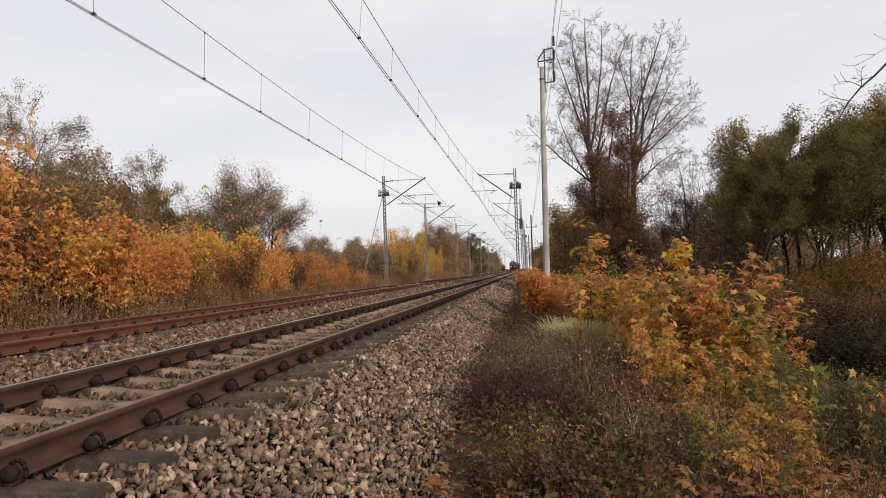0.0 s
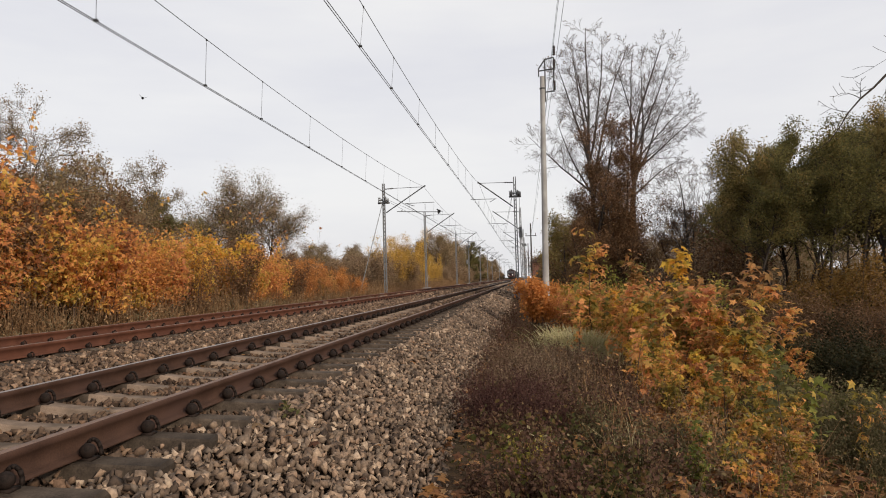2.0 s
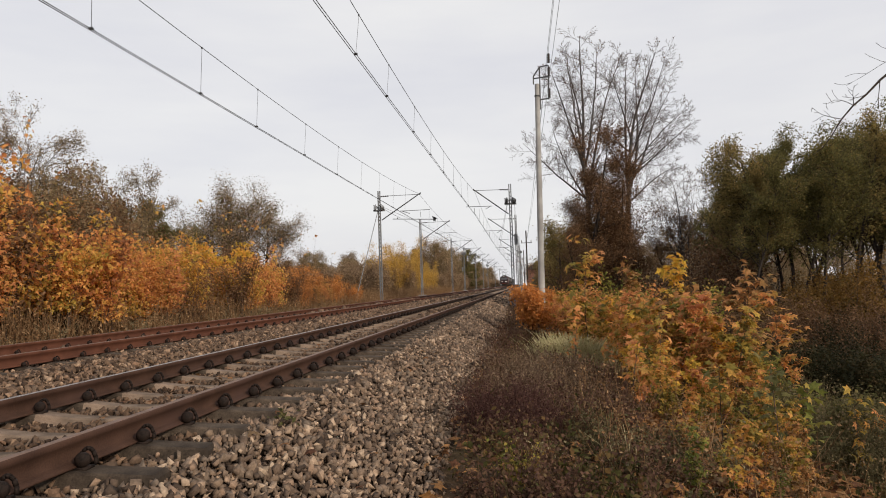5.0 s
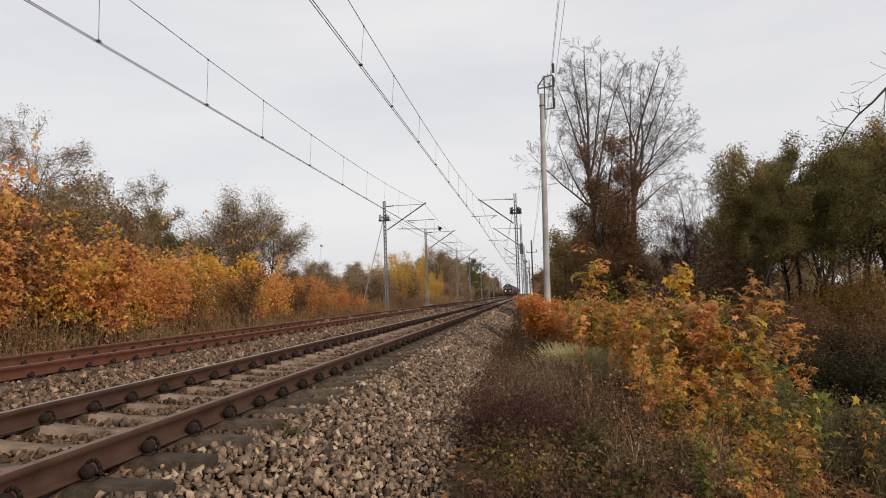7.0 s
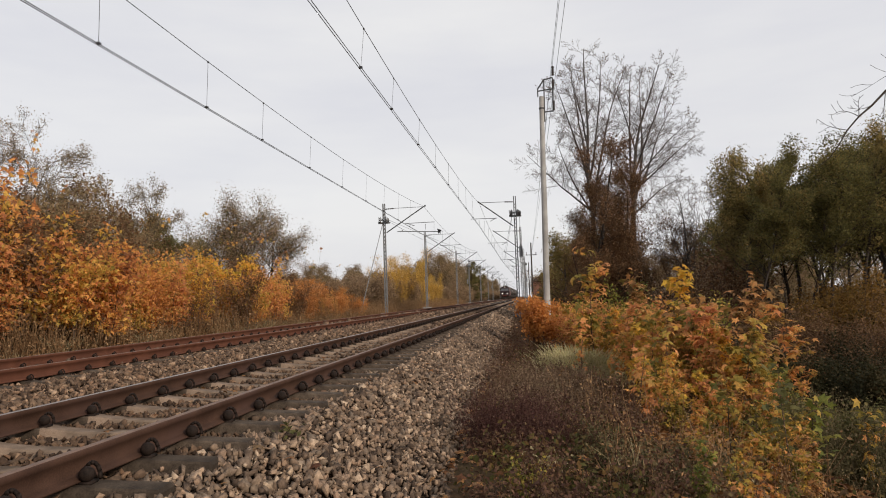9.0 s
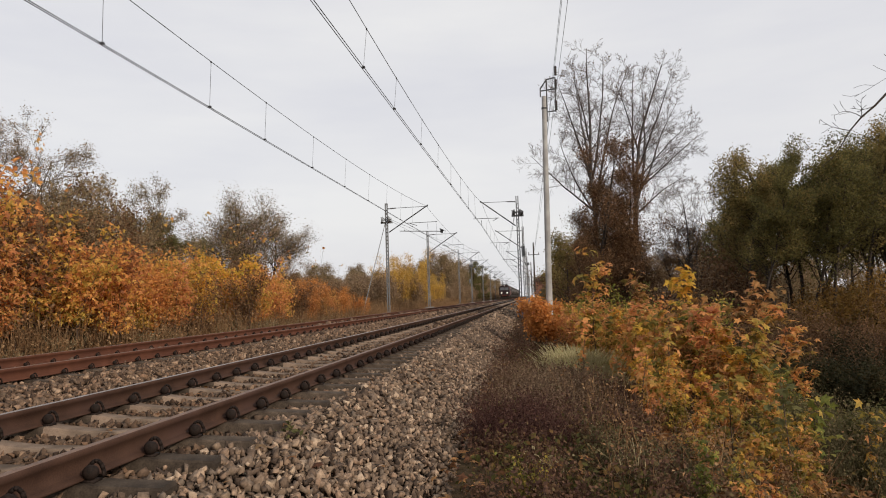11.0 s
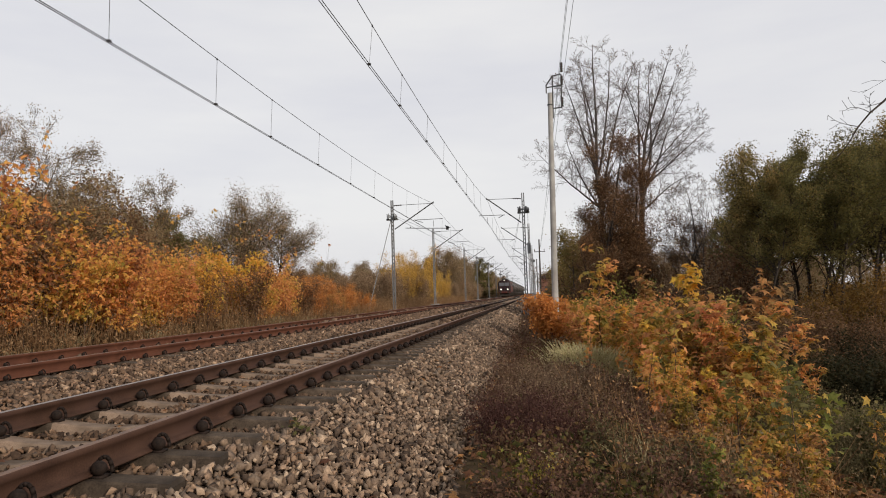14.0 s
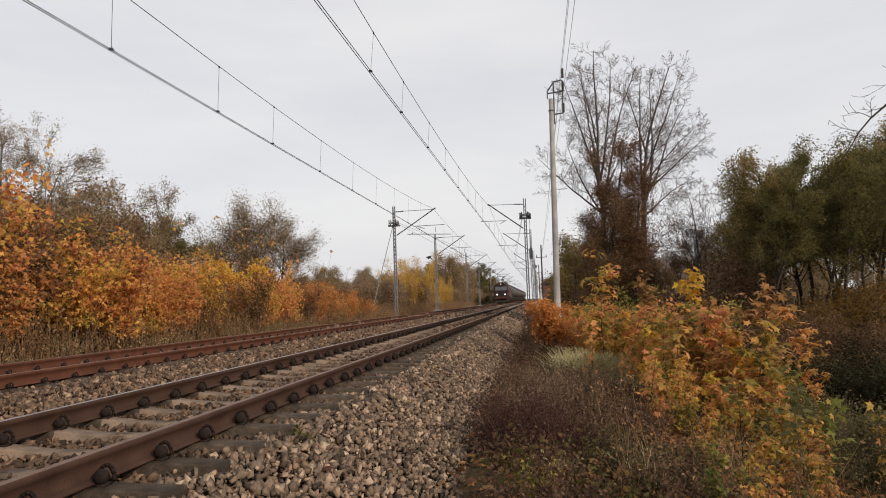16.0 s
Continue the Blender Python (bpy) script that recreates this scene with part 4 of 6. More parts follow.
# left background trees
BEHIND = "trees behind the thicket"
back_kinds = [crown_tree("slender_tree", 7.3, 0.09, 21, BARK_GREY, LEAF_PALE, "slender half-bare tree with faded brown leaves", 5, 0.05, 0.11, start=0.12, group=BEHIND, wig=0.05),
              crown_tree("slender_tree", 6.3, 0.08, 22, BARK_GREY, LEAF_OLIVE, "slender half-bare tree with faded olive leaves", 8, 0.05, 0.11, (16, 8, 4), start=0.12, group=BEHIND, wig=0.05),
              crown_tree("round_tree", 4.3, 0.13, 23, BARK_DARK, LEAF_DARK, "round-crowned tree with dense dull green leaves", 13, 0.08, 0.16, (16, 8, 4), (0.5, 0.5, 0.5), start=0.12, group=BEHIND),
              crown_tree("round_tree", 5.4, 0.16, 28, BARK_DARK, LEAF_PALE, "round-crowned tree with thin brown and green leaves", 6, 0.075, 0.26, (22, 8, 5), (0.66, 0.5, 0.5), start=0.3, group=BEHIND, second=LEAF_GREEN),
              crown_tree("slender_tree", 4.9, 0.06, 24, BARK_GREY, LEAF_OLIVE, "low slender tree with faded olive leaves", 9, 0.055, 0.11, start=0.12, group=BEHIND, wig=0.05)]
place(back_kinds, [(0, -16.9, 19.6, 250, 0.9), (0, -17.4, 20, 20, 0.86), (0, -18.6, 20.4, 120, 0.86), (1, -16.6, 19.4, 70, 0.95), (1, -14.9, 20.6, 100, 0.66), (1, -16.6, 24.4, 220, 0.8), (1, -15.7, 23, 300, 0.74), (4, -14.6, 22.8, 190, 0.9), (4, -16.0, 26.2, 10, 1.0),
                   (4, -17.2, 27, 60, 1.0), (2, -17.9, 31, 220, 1.0), (2, -18.9, 32.4, 20, 0.85), (2, -16.8, 32, 130, 0.82), (3, -18.6, 43, 0, 1.12), (3, -17.0, 44.2, 250, 0.9), (3, -20.4, 44, 100, 0.85)])


def bare_shoots():
    """Thin bare shoots with a few last leaves, standing out of the thicket."""
    for k in range(26):
        x, y = rng.uniform(-16, -13), 16 + 32 * (k / 26) + rng.uniform(-1, 1)
        s, t = grow(rng.uniform(5.0, 6.6) - 0.05 * y, 0.02, 1, (4,), (0.25,), (25,), 0.08, 0.5, 0.05, 0.2, 6, 300 + k)
        top = t[np.argsort(-t[:, 2])[:4]]
        plant("maple_shoot", pose(x, y, gz(x, y)), "thin bare maple shoot with a few leaves at its tip", "young tree", s, TWIG, [(leaves(scatter(top, 2, 0.08), 0.12, 0.3, LEAF_LOBED, 0.1, 0.3), LEAF_MAPLE)], "bare shoots above the thicket", 3)


bare_shoots()

# yellow shrubs and woods farther along the left side
yellow = maple_bush(5.0, 31, LEAF_YELLOW, "bushy tree with pale yellow leaves", 11, 0.1, 6, 0.2, LEAF_SIMPLE, "yellow_tree", "tree", 0.75, "yellow trees by the line", 0.04)
place([yellow], [(0, -16.2, 83, 200, 1.2), (0, -15.0, 86, 80, 1.35), (0, -17.2, 87, 20, 1.15), (0, -13.9, 97, 20, 0.85), (0, -15, 104, 270, 0.9)])
wood = [crown_tree("woodland_tree", 8.2, 0.17, 41, BARK_DARK, LEAF_OLIVE, "tall woodland tree with thin faded leaves, lightened for haze", 5, 0.17, 0.4, start=0.1, group="woods along the line"),
        crown_tree("woodland_tree", 8.4, 0.15, 42, BARK_GREY, LEAF_PALE, "woodland tree with pale brown leaves", 4, 0.17, 0.42, start=0.08, group="woods along the line"),
        crown_tree("woodland_tree", 5.5, 0.15, 43, BARK_DARK, LEAF_OLIVE, "bushy woodland tree with faded leaves, lightened for haze", 6, 0.17, 0.35, start=0.05, group="woods along the line"),
        maple_bush(3.4, 44, LEAF_PALE, "tangled shrub with pale brown leaves", 9, 0.14, 5, 0.25, LEAF_SIMPLE, "tangled_shrub", "shrub", 0.6, "shrubs along the line", 0.02)]
r_w = random.Random(9)
ws = [(0, -16.5, 128, 0, 0.95), (1, -15.5, 134, 90, 1.0), (0, -17, 140, 200, 1.0), (1, -16.8, 131, 30, 1.0)]
for k in range(50):
    y = 112 + 5.2 * k + r_w.uniform(-2, 2)
    ws.append((r_w.choice((0, 0, 1, 2)), -16 - r_w.uniform(0, 6) - max(0, 140 - y) * 0.12, y, r_w.uniform(0, 360), (0.55 if y < 126 else 0.95) * r_w.uniform(0.85, 1.1)))
    ws.append((3, -13.5 - r_w.uniform(0, 3), y + 2, r_w.uniform(0, 360)))
for k in range(60):
    ws.append((r_w.choice((3, 3, 3)), -18 - r_w.uniform(0, 30), r_w.uniform(52, 130), r_w.uniform(0, 360)))
for k in range(60):
    ws.append((r_w.choice((0, 1, 2)), -30 - r_w.uniform(0, 60), r_w.uniform(130, 260), r_w.uniform(0, 360)))
for k in range(60):
    ws.append((r_w.choice((0, 1, 2)), r_w.uniform(9, 60), r_w.uniform(62, 190), r_w.uniform(0, 360)))
for k in range(14):
    ws.append((3, -14.5 - r_w.uniform(0, 4), r_w.uniform(56, 84), r_w.uniform(0, 360), r_w.uniform(0.8, 1.15)))
for k in range(24):
    ws.append((r_w.choice((2, 3, 3)), r_w.uniform(2.5, 6), r_w.uniform(70, 260), r_w.uniform(0, 360)))
place(wood, ws)
spruce = crown_tree("spruce", 8.5, 0.14, 47, BARK_DARK, LEAF_DARK, "dark pointed spruce beside the line", 5, 0.11, 0.16, (34, 7, 3), (0.2, 0.4, 0.4), (88, 45, 40), 0.08, "spruces by the line", 3, -0.1, 0.03)
place([spruce], [(0, -13.6, 168, 0), (0, -14.4, 176, 90), (0, -13.2, 190, 30)])


# right side: tall bare poplars, withered oaks at their foot, dark alders
def poplar(x, y, fork, limbs, seed, rad, label):
    """A trunk that rises into long limbs with fine twigs. limbs: foot height, lean to x, lean to y, length."""
    z0 = gz(x, y)
    ob = root("bare_poplar", pose(x, y, z0), label, "tree", "bare poplars")
    big, fine, tops = [np.array([(0, 0, -0.3, -0.14, 0, fork * 0.5, rad, rad * 0.85), (-0.14, 0, fork * 0.5, 0, 0, fork, rad * 0.85, rad * 0.7)])], [], []
    for k, (z, lx, ly, ln) in enumerate(limbs):
        foot = (limbs[0][1] * max(0, z - fork), 0, z)
        s, t = grow(ln, rad * (0.62 if k == 0 else 0.17 + 0.025 * ln), 3, (17, 8, 5), (min(0.36, 2.2 / ln), 0.48, 0.5), (50, 46, 42), 0.01, 0.16, 0.055, 0.16, 9, seed + k, 0.42, foot, (lx, ly, 1))
        s[:, 6:8] = np.maximum(s[:, 6:8], 0.0058)
        thick = s[:, 6] > 0.022
        big.append(s[thick])
        fine.append(s[~thick])
        tops.append(t[t[:, 2] > z + ln * 0.8])
    part("trunk", mesh_of("trunk", *bars(np.concatenate(big), 6), POPLAR_BARK, True), None, ob)
    part("crown", mesh_of("crown", *bars(np.concatenate(fine), 3), POPLAR_TWIG), None, ob, "bare crown of fine brown twigs")
    part("foliage", mesh_of("foliage", *leaves(np.concatenate(tops)[::34], 0.1), LEAF_OLIVE), None, ob, "few last leaves at the top")


poplar(4.3, 45, 7.2, [(7.0, -0.02, 0, 11.6), (7.4, 0.13, 0.1, 11.0), (8.0, -1.25, 0.1, 5.6), (9.4, -0.24, 0.1, 8.4), (10.2, 0.2, -0.2, 7.6), (9.2, -0.12, 0.3, 9.0), (8.0, -0.55, 0.2, 5.4), (12.4, -0.3, 0, 5.0)], 700, 0.24, "tall bare poplar rising into long slender limbs")
poplar(6.9, 45.5, 8.6, [(8.4, 0.13, 0, 9.6), (8.6, 0.3, 0.1, 9.4), (8.8, 0.0, 0.2, 9.4), (9.2, 0.55, 0.1, 7.0), (9.8, 1.3, -0.1, 5.4), (12.0, -0.18, 0.1, 5.2), (11.2, 0.42, -0.2, 6.2), (9.6, -0.5, 0.2, 4.2), (8.2, 0.95, 0.2, 4.4), (10.4, 0.75, 0.1, 5.0)], 720, 0.24, "tall bare poplar forking into a broad crown of limbs")
poplar(9.9, 43, 3.2, [(3.0, -0.1, 0, 6.5), (3.2, 0.3, 0, 6.3), (3.0, 0.7, 0.1, 5.0), (3.4, -0.5, 0, 5.0), (3.1, 0.1, 0.2, 6.4), (3.3, -0.3, -0.1, 5.8), (3.2, 0.5, -0.2, 5.6)], 740, 0.14, "smaller bare tree with fine twigs under the poplars")
oak = [crown_tree("withered_oak", 7.4, 0.15, 51, BARK_DARK, LEAF_BROWN, "small oak keeping its brown withered leaves", 8, 0.08, 0.2, start=0.06, group="oaks under the poplar"),
       crown_tree("withered_oak", 9.2, 0.15, 52, BARK_DARK, LEAF_BROWN, "oak keeping its brown withered leaves", 10, 0.08, 0.2, (20, 8, 4), (0.3, 0.5, 0.5), start=0.06, group="oaks under the poplar")]
place(oak, [(1, 4.1, 43, 0, 1.17), (1, 5.3, 42.4, 90, 1.02), (1, 6.3, 43.5, 150, 0.92), (0, 3.4, 44, 270, 0.92), (0, 7.2, 43.6, 180, 0.85), (0, 8.6, 46, 30, 0.7), (0, 5.0, 40.5, 10, 0.75), (0, 3.4, 41.5, 210, 0.7), (0, 6.4, 42, 100, 0.85), (0, 7.9, 44, 300, 0.9), (1, 3.3, 44.6, 60, 0.95)])
ALDERS = "dark alder wood"
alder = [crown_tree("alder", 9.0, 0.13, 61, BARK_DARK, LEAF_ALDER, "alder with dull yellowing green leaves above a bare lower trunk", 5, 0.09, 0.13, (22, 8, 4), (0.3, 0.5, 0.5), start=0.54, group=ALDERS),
         crown_tree("alder", 9.0, 0.12, 62, BARK_DARK, LEAF_DARK, "alder with dense dark green leaves above a bare lower trunk", 5, 0.095, 0.13, (22, 8, 4), (0.3, 0.5, 0.5), start=0.54, group=ALDERS),
         crown_tree("alder", 9.0, 0.11, 63, BARK_DARK, LEAF_DARK, "broad alder with dark green leaves down its trunk", 4, 0.095, 0.13, (22, 8, 4), (0.26, 0.5, 0.5), start=0.36, group=ALDERS)]
sp = []
r_a = random.Random(12)
# a front of single crowns of uneven height, darker and lower ones behind
for k in range(38):
    front = k < 15
    y = r_a.uniform(31, 34.5) if front else r_a.uniform(37, 44)
    x = 0.262 * y + 0.6 + (1.0 * k if front else 0.75 * (k - 15)) + r_a.uniform(-0.4, 0.4)
    top = float(np.interp(x / y, [0.29, 0.33, 0.38, 0.42, 0.5], [6.0, 7.9, 8.7, 8.3, 9.0])) * (y / 36) + (r_a.uniform(-0.7, 0.5) if front else r_a.uniform(-1.3, 0.0))
    sp.append(((0, 1, 0, 2, 1)[k % 5] if front else r_a.choice((1, 2)), x, y, r_a.uniform(0, 360), (top + 2.6) / 10.3))
for k in range(8):
    sp.append((r_a.choice((0, 1)), r_a.uniform(17, 36), r_a.uniform(44, 54), r_a.uniform(0, 360), 1.0))
# unseen alders beside the hollow, added to cast shade into it
sp += [(0, 13.5, 13.5, 40), (1, 15.2, 16, 160), (0, 16.8, 19, 250), (1, 17.2, 14.5, 310), (2, 14.6, 11.5, 90)]
place(alder, sp)
WOOD = "undergrowth of the alder wood"
under = [maple_bush(2.6, 64, LEAF_SHADE, "tangled shrub, its leaves coloured dark for the wood's shade", 9, 0.1, 5, 0.2, LEAF_SIMPLE, "undergrowth_shrub", "shrub", 0.7, WOOD, 0.02),
         maple_bush(3.4, 65, LEAF_BROWN, "shrub with sparse brown leaves in the wood", 8, 0.09, 2, 0.2, LEAF_SIMPLE, "undergrowth_shrub", "shrub", 0.5, WOOD, 0.1),
         maple_bush(3.0, 66, LEAF_PALE, "greyish half-bare shrub beside the wood", 11, 0.06, 1, 0.16, LEAF_SIMPLE, "undergrowth_shrub", "shrub", 0.6, WOOD, 0.05),
         maple_bush(3.4, 67, LEAF_RUSSET, "tall shrub with golden-brown leaves in the wood", 8, 0.1, 4, 0.2, LEAF_SIMPLE, "undergrowth_shrub", "shrub", 0.5, WOOD, 0.12)]
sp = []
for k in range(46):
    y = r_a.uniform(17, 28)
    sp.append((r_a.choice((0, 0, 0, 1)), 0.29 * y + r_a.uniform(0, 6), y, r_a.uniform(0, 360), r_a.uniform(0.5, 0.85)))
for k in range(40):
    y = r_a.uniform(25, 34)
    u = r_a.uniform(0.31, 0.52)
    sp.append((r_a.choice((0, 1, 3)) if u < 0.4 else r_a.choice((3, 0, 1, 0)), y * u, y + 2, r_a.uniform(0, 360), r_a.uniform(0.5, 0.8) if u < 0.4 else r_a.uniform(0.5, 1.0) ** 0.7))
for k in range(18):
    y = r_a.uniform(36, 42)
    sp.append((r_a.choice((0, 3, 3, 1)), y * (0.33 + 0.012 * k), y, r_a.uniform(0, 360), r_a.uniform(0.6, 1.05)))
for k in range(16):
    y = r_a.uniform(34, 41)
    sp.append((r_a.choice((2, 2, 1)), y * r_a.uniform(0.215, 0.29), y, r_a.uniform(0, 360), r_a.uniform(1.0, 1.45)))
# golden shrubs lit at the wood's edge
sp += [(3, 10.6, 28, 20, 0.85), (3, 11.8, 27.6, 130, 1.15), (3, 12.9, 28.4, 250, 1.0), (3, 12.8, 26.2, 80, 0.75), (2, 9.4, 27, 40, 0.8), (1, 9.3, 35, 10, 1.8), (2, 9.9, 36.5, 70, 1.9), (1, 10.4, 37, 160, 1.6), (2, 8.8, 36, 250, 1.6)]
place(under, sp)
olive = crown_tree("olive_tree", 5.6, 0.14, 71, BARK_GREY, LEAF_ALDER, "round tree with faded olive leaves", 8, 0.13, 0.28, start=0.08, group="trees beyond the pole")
place([olive], [(0, 3.2, 62, 0, 1.2), (0, 4.6, 66, 90, 1.3), (0, 6.5, 60, 200, 1.1), (0, 2.9, 72, 120, 1.1)])

# right foreground: young maples down the slope
y_label = "young maple with orange, yellow and green leaves on thin stems"
rusty = [maple_bush(1.6, 84, LEAF_RED, "low shrub with rusty orange leaves", 9, 0.1, 4, 0.1, LEAF_SIMPLE, wide=0.6, name="rusty_shrub", group="young maples on the slope")]
place(rusty, [(0, 0.42, 23.1, 0), (0, 0.55, 26.5, 100)])
golden = [maple_bush(2.0, 85, LEAF_SALMON, "bushy maple shrub with small salmon and gold leaves", 8, 0.075, 4, 0.12, LEAF_SIMPLE, wide=0.6, name="golden_shrub", group="young maples on the slope", low=0.1),
          maple_bush(2.2, 86, LEAF_TURNING, "bushy maple shrub with small half-green leaves", 8, 0.075, 4, 0.12, LEAF_SIMPLE, wide=0.6, name="golden_shrub", group="young maples on the slope", low=0.1)]
place(golden, [(0, 1.6, 23.0, 0), (0, 2.1, 22, 60), (1, 2.6, 21.5, 90), (0, 2.9, 20.5, 200), (1, 3.2, 19.5, 140), (0, 2.4, 20, 310), (1, 4.1, 18.5, 20)])


def young_maple(h, seed, mat, per):
    """A slender stem with flat whorls of broad drooping leaves."""
    s, t = grow(h, 0.013, 1, (13,), (0.22,), (64,), 0.05, 0.25, 0.05, 0.15, 7, seed)
    t = t[t[:, 2] > h * 0.24]
    pick = np.random.default_rng(seed)
    t = t[pick.random(len(t)) < 0.62]
    pts = np.repeat(t, per, 0)
    pts = pts + pick.normal(size=pts.shape) * [0.075, 0.075, 0.03]
    return plant("young_maple", pose(0, 0, 0), y_label, "young tree", s, TWIG, [(leaves(pts, 0.105, 0.4, LEAF_LOBED, 0.7, 0.3), mat)], "young maples on the slope", 4)


def maple_stand():
    """Young maples along camera sight lines, sized to its view, lower towards the hollow."""
    r = random.Random(88)
    kinds = [young_maple(2.0, 91 + k, m, 5) for k, m in enumerate((LEAF_YOUNG, LEAF_SALMON, LEAF_YOUNG, LEAF_TURNING, LEAF_GOLD, LEAF_WITHERED, LEAF_YOUNG, LEAF_WITHERED))]
    for k in range(110):
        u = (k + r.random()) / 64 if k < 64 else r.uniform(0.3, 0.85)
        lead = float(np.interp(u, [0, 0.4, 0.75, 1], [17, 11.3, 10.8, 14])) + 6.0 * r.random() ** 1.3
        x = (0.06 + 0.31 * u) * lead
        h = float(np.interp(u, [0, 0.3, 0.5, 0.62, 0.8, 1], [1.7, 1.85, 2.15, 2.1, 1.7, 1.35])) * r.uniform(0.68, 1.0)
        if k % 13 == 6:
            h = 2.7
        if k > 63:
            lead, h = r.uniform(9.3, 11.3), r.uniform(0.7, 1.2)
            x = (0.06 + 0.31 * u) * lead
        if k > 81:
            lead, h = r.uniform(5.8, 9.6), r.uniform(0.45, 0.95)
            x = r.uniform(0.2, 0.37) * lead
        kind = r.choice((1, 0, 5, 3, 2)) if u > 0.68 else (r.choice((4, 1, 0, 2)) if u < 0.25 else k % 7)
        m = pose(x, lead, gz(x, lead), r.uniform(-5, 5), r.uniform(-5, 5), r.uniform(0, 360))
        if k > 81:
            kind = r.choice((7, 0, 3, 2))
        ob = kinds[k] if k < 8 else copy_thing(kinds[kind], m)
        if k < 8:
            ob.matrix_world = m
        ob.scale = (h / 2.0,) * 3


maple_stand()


def sapling(x, y, h, seed, mat, label, n=1):
    s, t = grow(h, 0.012, 1, (7,), (0.22,), (50,), 0.06, 0.3, 0.04, 0.1, 7, seed)
    plant("maple_sapling", pose(x, y, gz(x, y)), label, "young tree", s, TWIG, [(leaves(scatter(t[t[:, 2] > h * 0.35], n, 0.06), 0.1, 0.35, LEAF_LOBED, 0.5, 0.3), mat)], "maple saplings in the weeds", 4)


for k, (x, y, h) in enumerate([(2.7, 7.9, 1.4), (2.9, 7.9, 1.1), (4.0, 9.0, 1.2), (4.5, 9.6, 1.0), (2.2, 8.4, 1.2), (1.4, 9.6, 1.2), (1.9, 10.4, 1.6), (0.9, 13.5, 1.3)]):
    sapling(x, y, h, 500 + k, LEAF_GREEN if k in (0, 8) else (LEAF_TURNING if k == 1 else (LEAF_SALMON if k % 2 else LEAF_YOUNG)), "single maple sapling with broad leaves among dry weeds")


def edge_tree():
    """A tree beside the slope whose lowest bare limb reaches over it."""
    ob = root("bare_tree", pose(7.4, 11.2, gz(7.4, 11.2)), "bare tree with a long drooping limb over the slope", "tree")
    z0 = gz(7.4, 11.2)
    s, t = grow(9, 0.16, 3, (10, 6, 4), (0.35, 0.45, 0.5), (45, 42, 40), 0.02, 0.55, 0.06, 0.3, 7, 801)
    s[:, 6:8] = np.maximum(s[:, 6:8], 0.004)
    part("trunk", mesh_of("trunk", *bars(s, 5), BARK_DARK, True), None, ob)
    world_path = [(7.4, 11.2, 4.6), (6.3, 11.1, 4.3), (5.47, 11, 3.66), (5.27, 11, 3.46), (5.07, 11, 3.3), (4.89, 11, 3.1), (4.75, 11, 2.88), (4.6, 11, 2.68), (4.45, 11, 2.58)]
    limb = np.array(world_path) - [7.4, 11.2, z0]
    r = np.linspace(0.024, 0.003, len(limb))
    segs = [(*a, *b, r[i], r[i + 1]) for i, (a, b) in enumerate(zip(limb[:-1], limb[1:]))]
    for i, way, ln in ((2, (-0.3, 0.1, -1), 0.7), (3, (-0.8, 0.1, -0.15), 0.35), (4, (-0.7, 0, 0.5), 0.5), (5, (-1, 0, 0.3), 0.5), (1, (-1, -0.1, -0.1), 1.3), (4, (0.2, 0, 0.9), 0.3)):
        q, _ = grow(ln, 0.007, 1, (4,), (0.4,), (40,), 0.02, 0.3, 0.16, 0.1, 5, 810 + i, 0.6, tuple(limb[i]), way)
        q[:, 6:8] = np.maximum(q[:, 6:8], 0.003)
        segs += [tuple(v) for v in q]
    part("limb", mesh_of("limb", *bars(np.array(segs), 5), BARK_DARK, True), None, ob, "long drooping bare limb")
    part("foliage", mesh_of("foliage", *leaves(np.array([(4.51 - 7.4, -0.2, 3.22 - z0)]), 0.07, 0.1), BARK_DARK), None, ob, "one last dark leaf")


edge_tree()


def brick_hut():
    ob = root("brick_hut", pose(3.0, 118, -1.0), "small red-brown brick hut with a pitched roof beside the line", "building")
    brick = surface("weathered_brick", (0.13, 0.06, 0.045), (0.24, 0.12, 0.085), 6, 0.9, 0, 0.2, 40, (0.1, 0.06, 0.05), 0.8)
    bm = bmesh.new()
    box(bm, -2.2, 2.2, 0, 6, 0, 4.2)
    part("wall", bm, brick, ob)
    bm = bmesh.new()
    v = [bm.verts.new(c) for c in ((-2.5, -0.3, 4.2), (2.5, -0.3, 4.2), (0, -0.3, 5.9), (-2.5, 6.3, 4.2), (2.5, 6.3, 4.2), (0, 6.3, 5.9))]
    for f in ((0, 1, 2), (5, 4, 3), (0, 2, 5, 3), (1, 4, 5, 2), (0, 3, 4, 1)):
        bm.faces.new([v[i] for i in f])
    part("roof", bm, UNDER_ROOF, ob)
    for x in (-1.1, 1.1):
        bm = bmesh.new()
        box(bm, x - 0.45, x + 0.45, -0.03, 0.05, 1.6, 2.8)
        part("window", bm, DARK_STEEL, ob)


UNDER_ROOF = surface("dark_roofing", (0.05, 0.035, 0.03), (0.1, 0.07, 0.06), 4, 0.9, 0, 0.2, 40)
brick_hut()


green_shrub = maple_bush(0.9, 90, LEAF_GREEN, "low bushy green shrub in the hollow", 12, 0.06, 3, 0.08, LEAF_SIMPLE, "green_shrub", "shrub", 0.9, "green shrubs in the hollow", 0.05)
place([green_shrub], [(0, 4.6, 10.6, 0), (0, 5.1, 11.2, 90), (0, 4.2, 10.1, 180), (0, 5.7, 12.4, 30)])

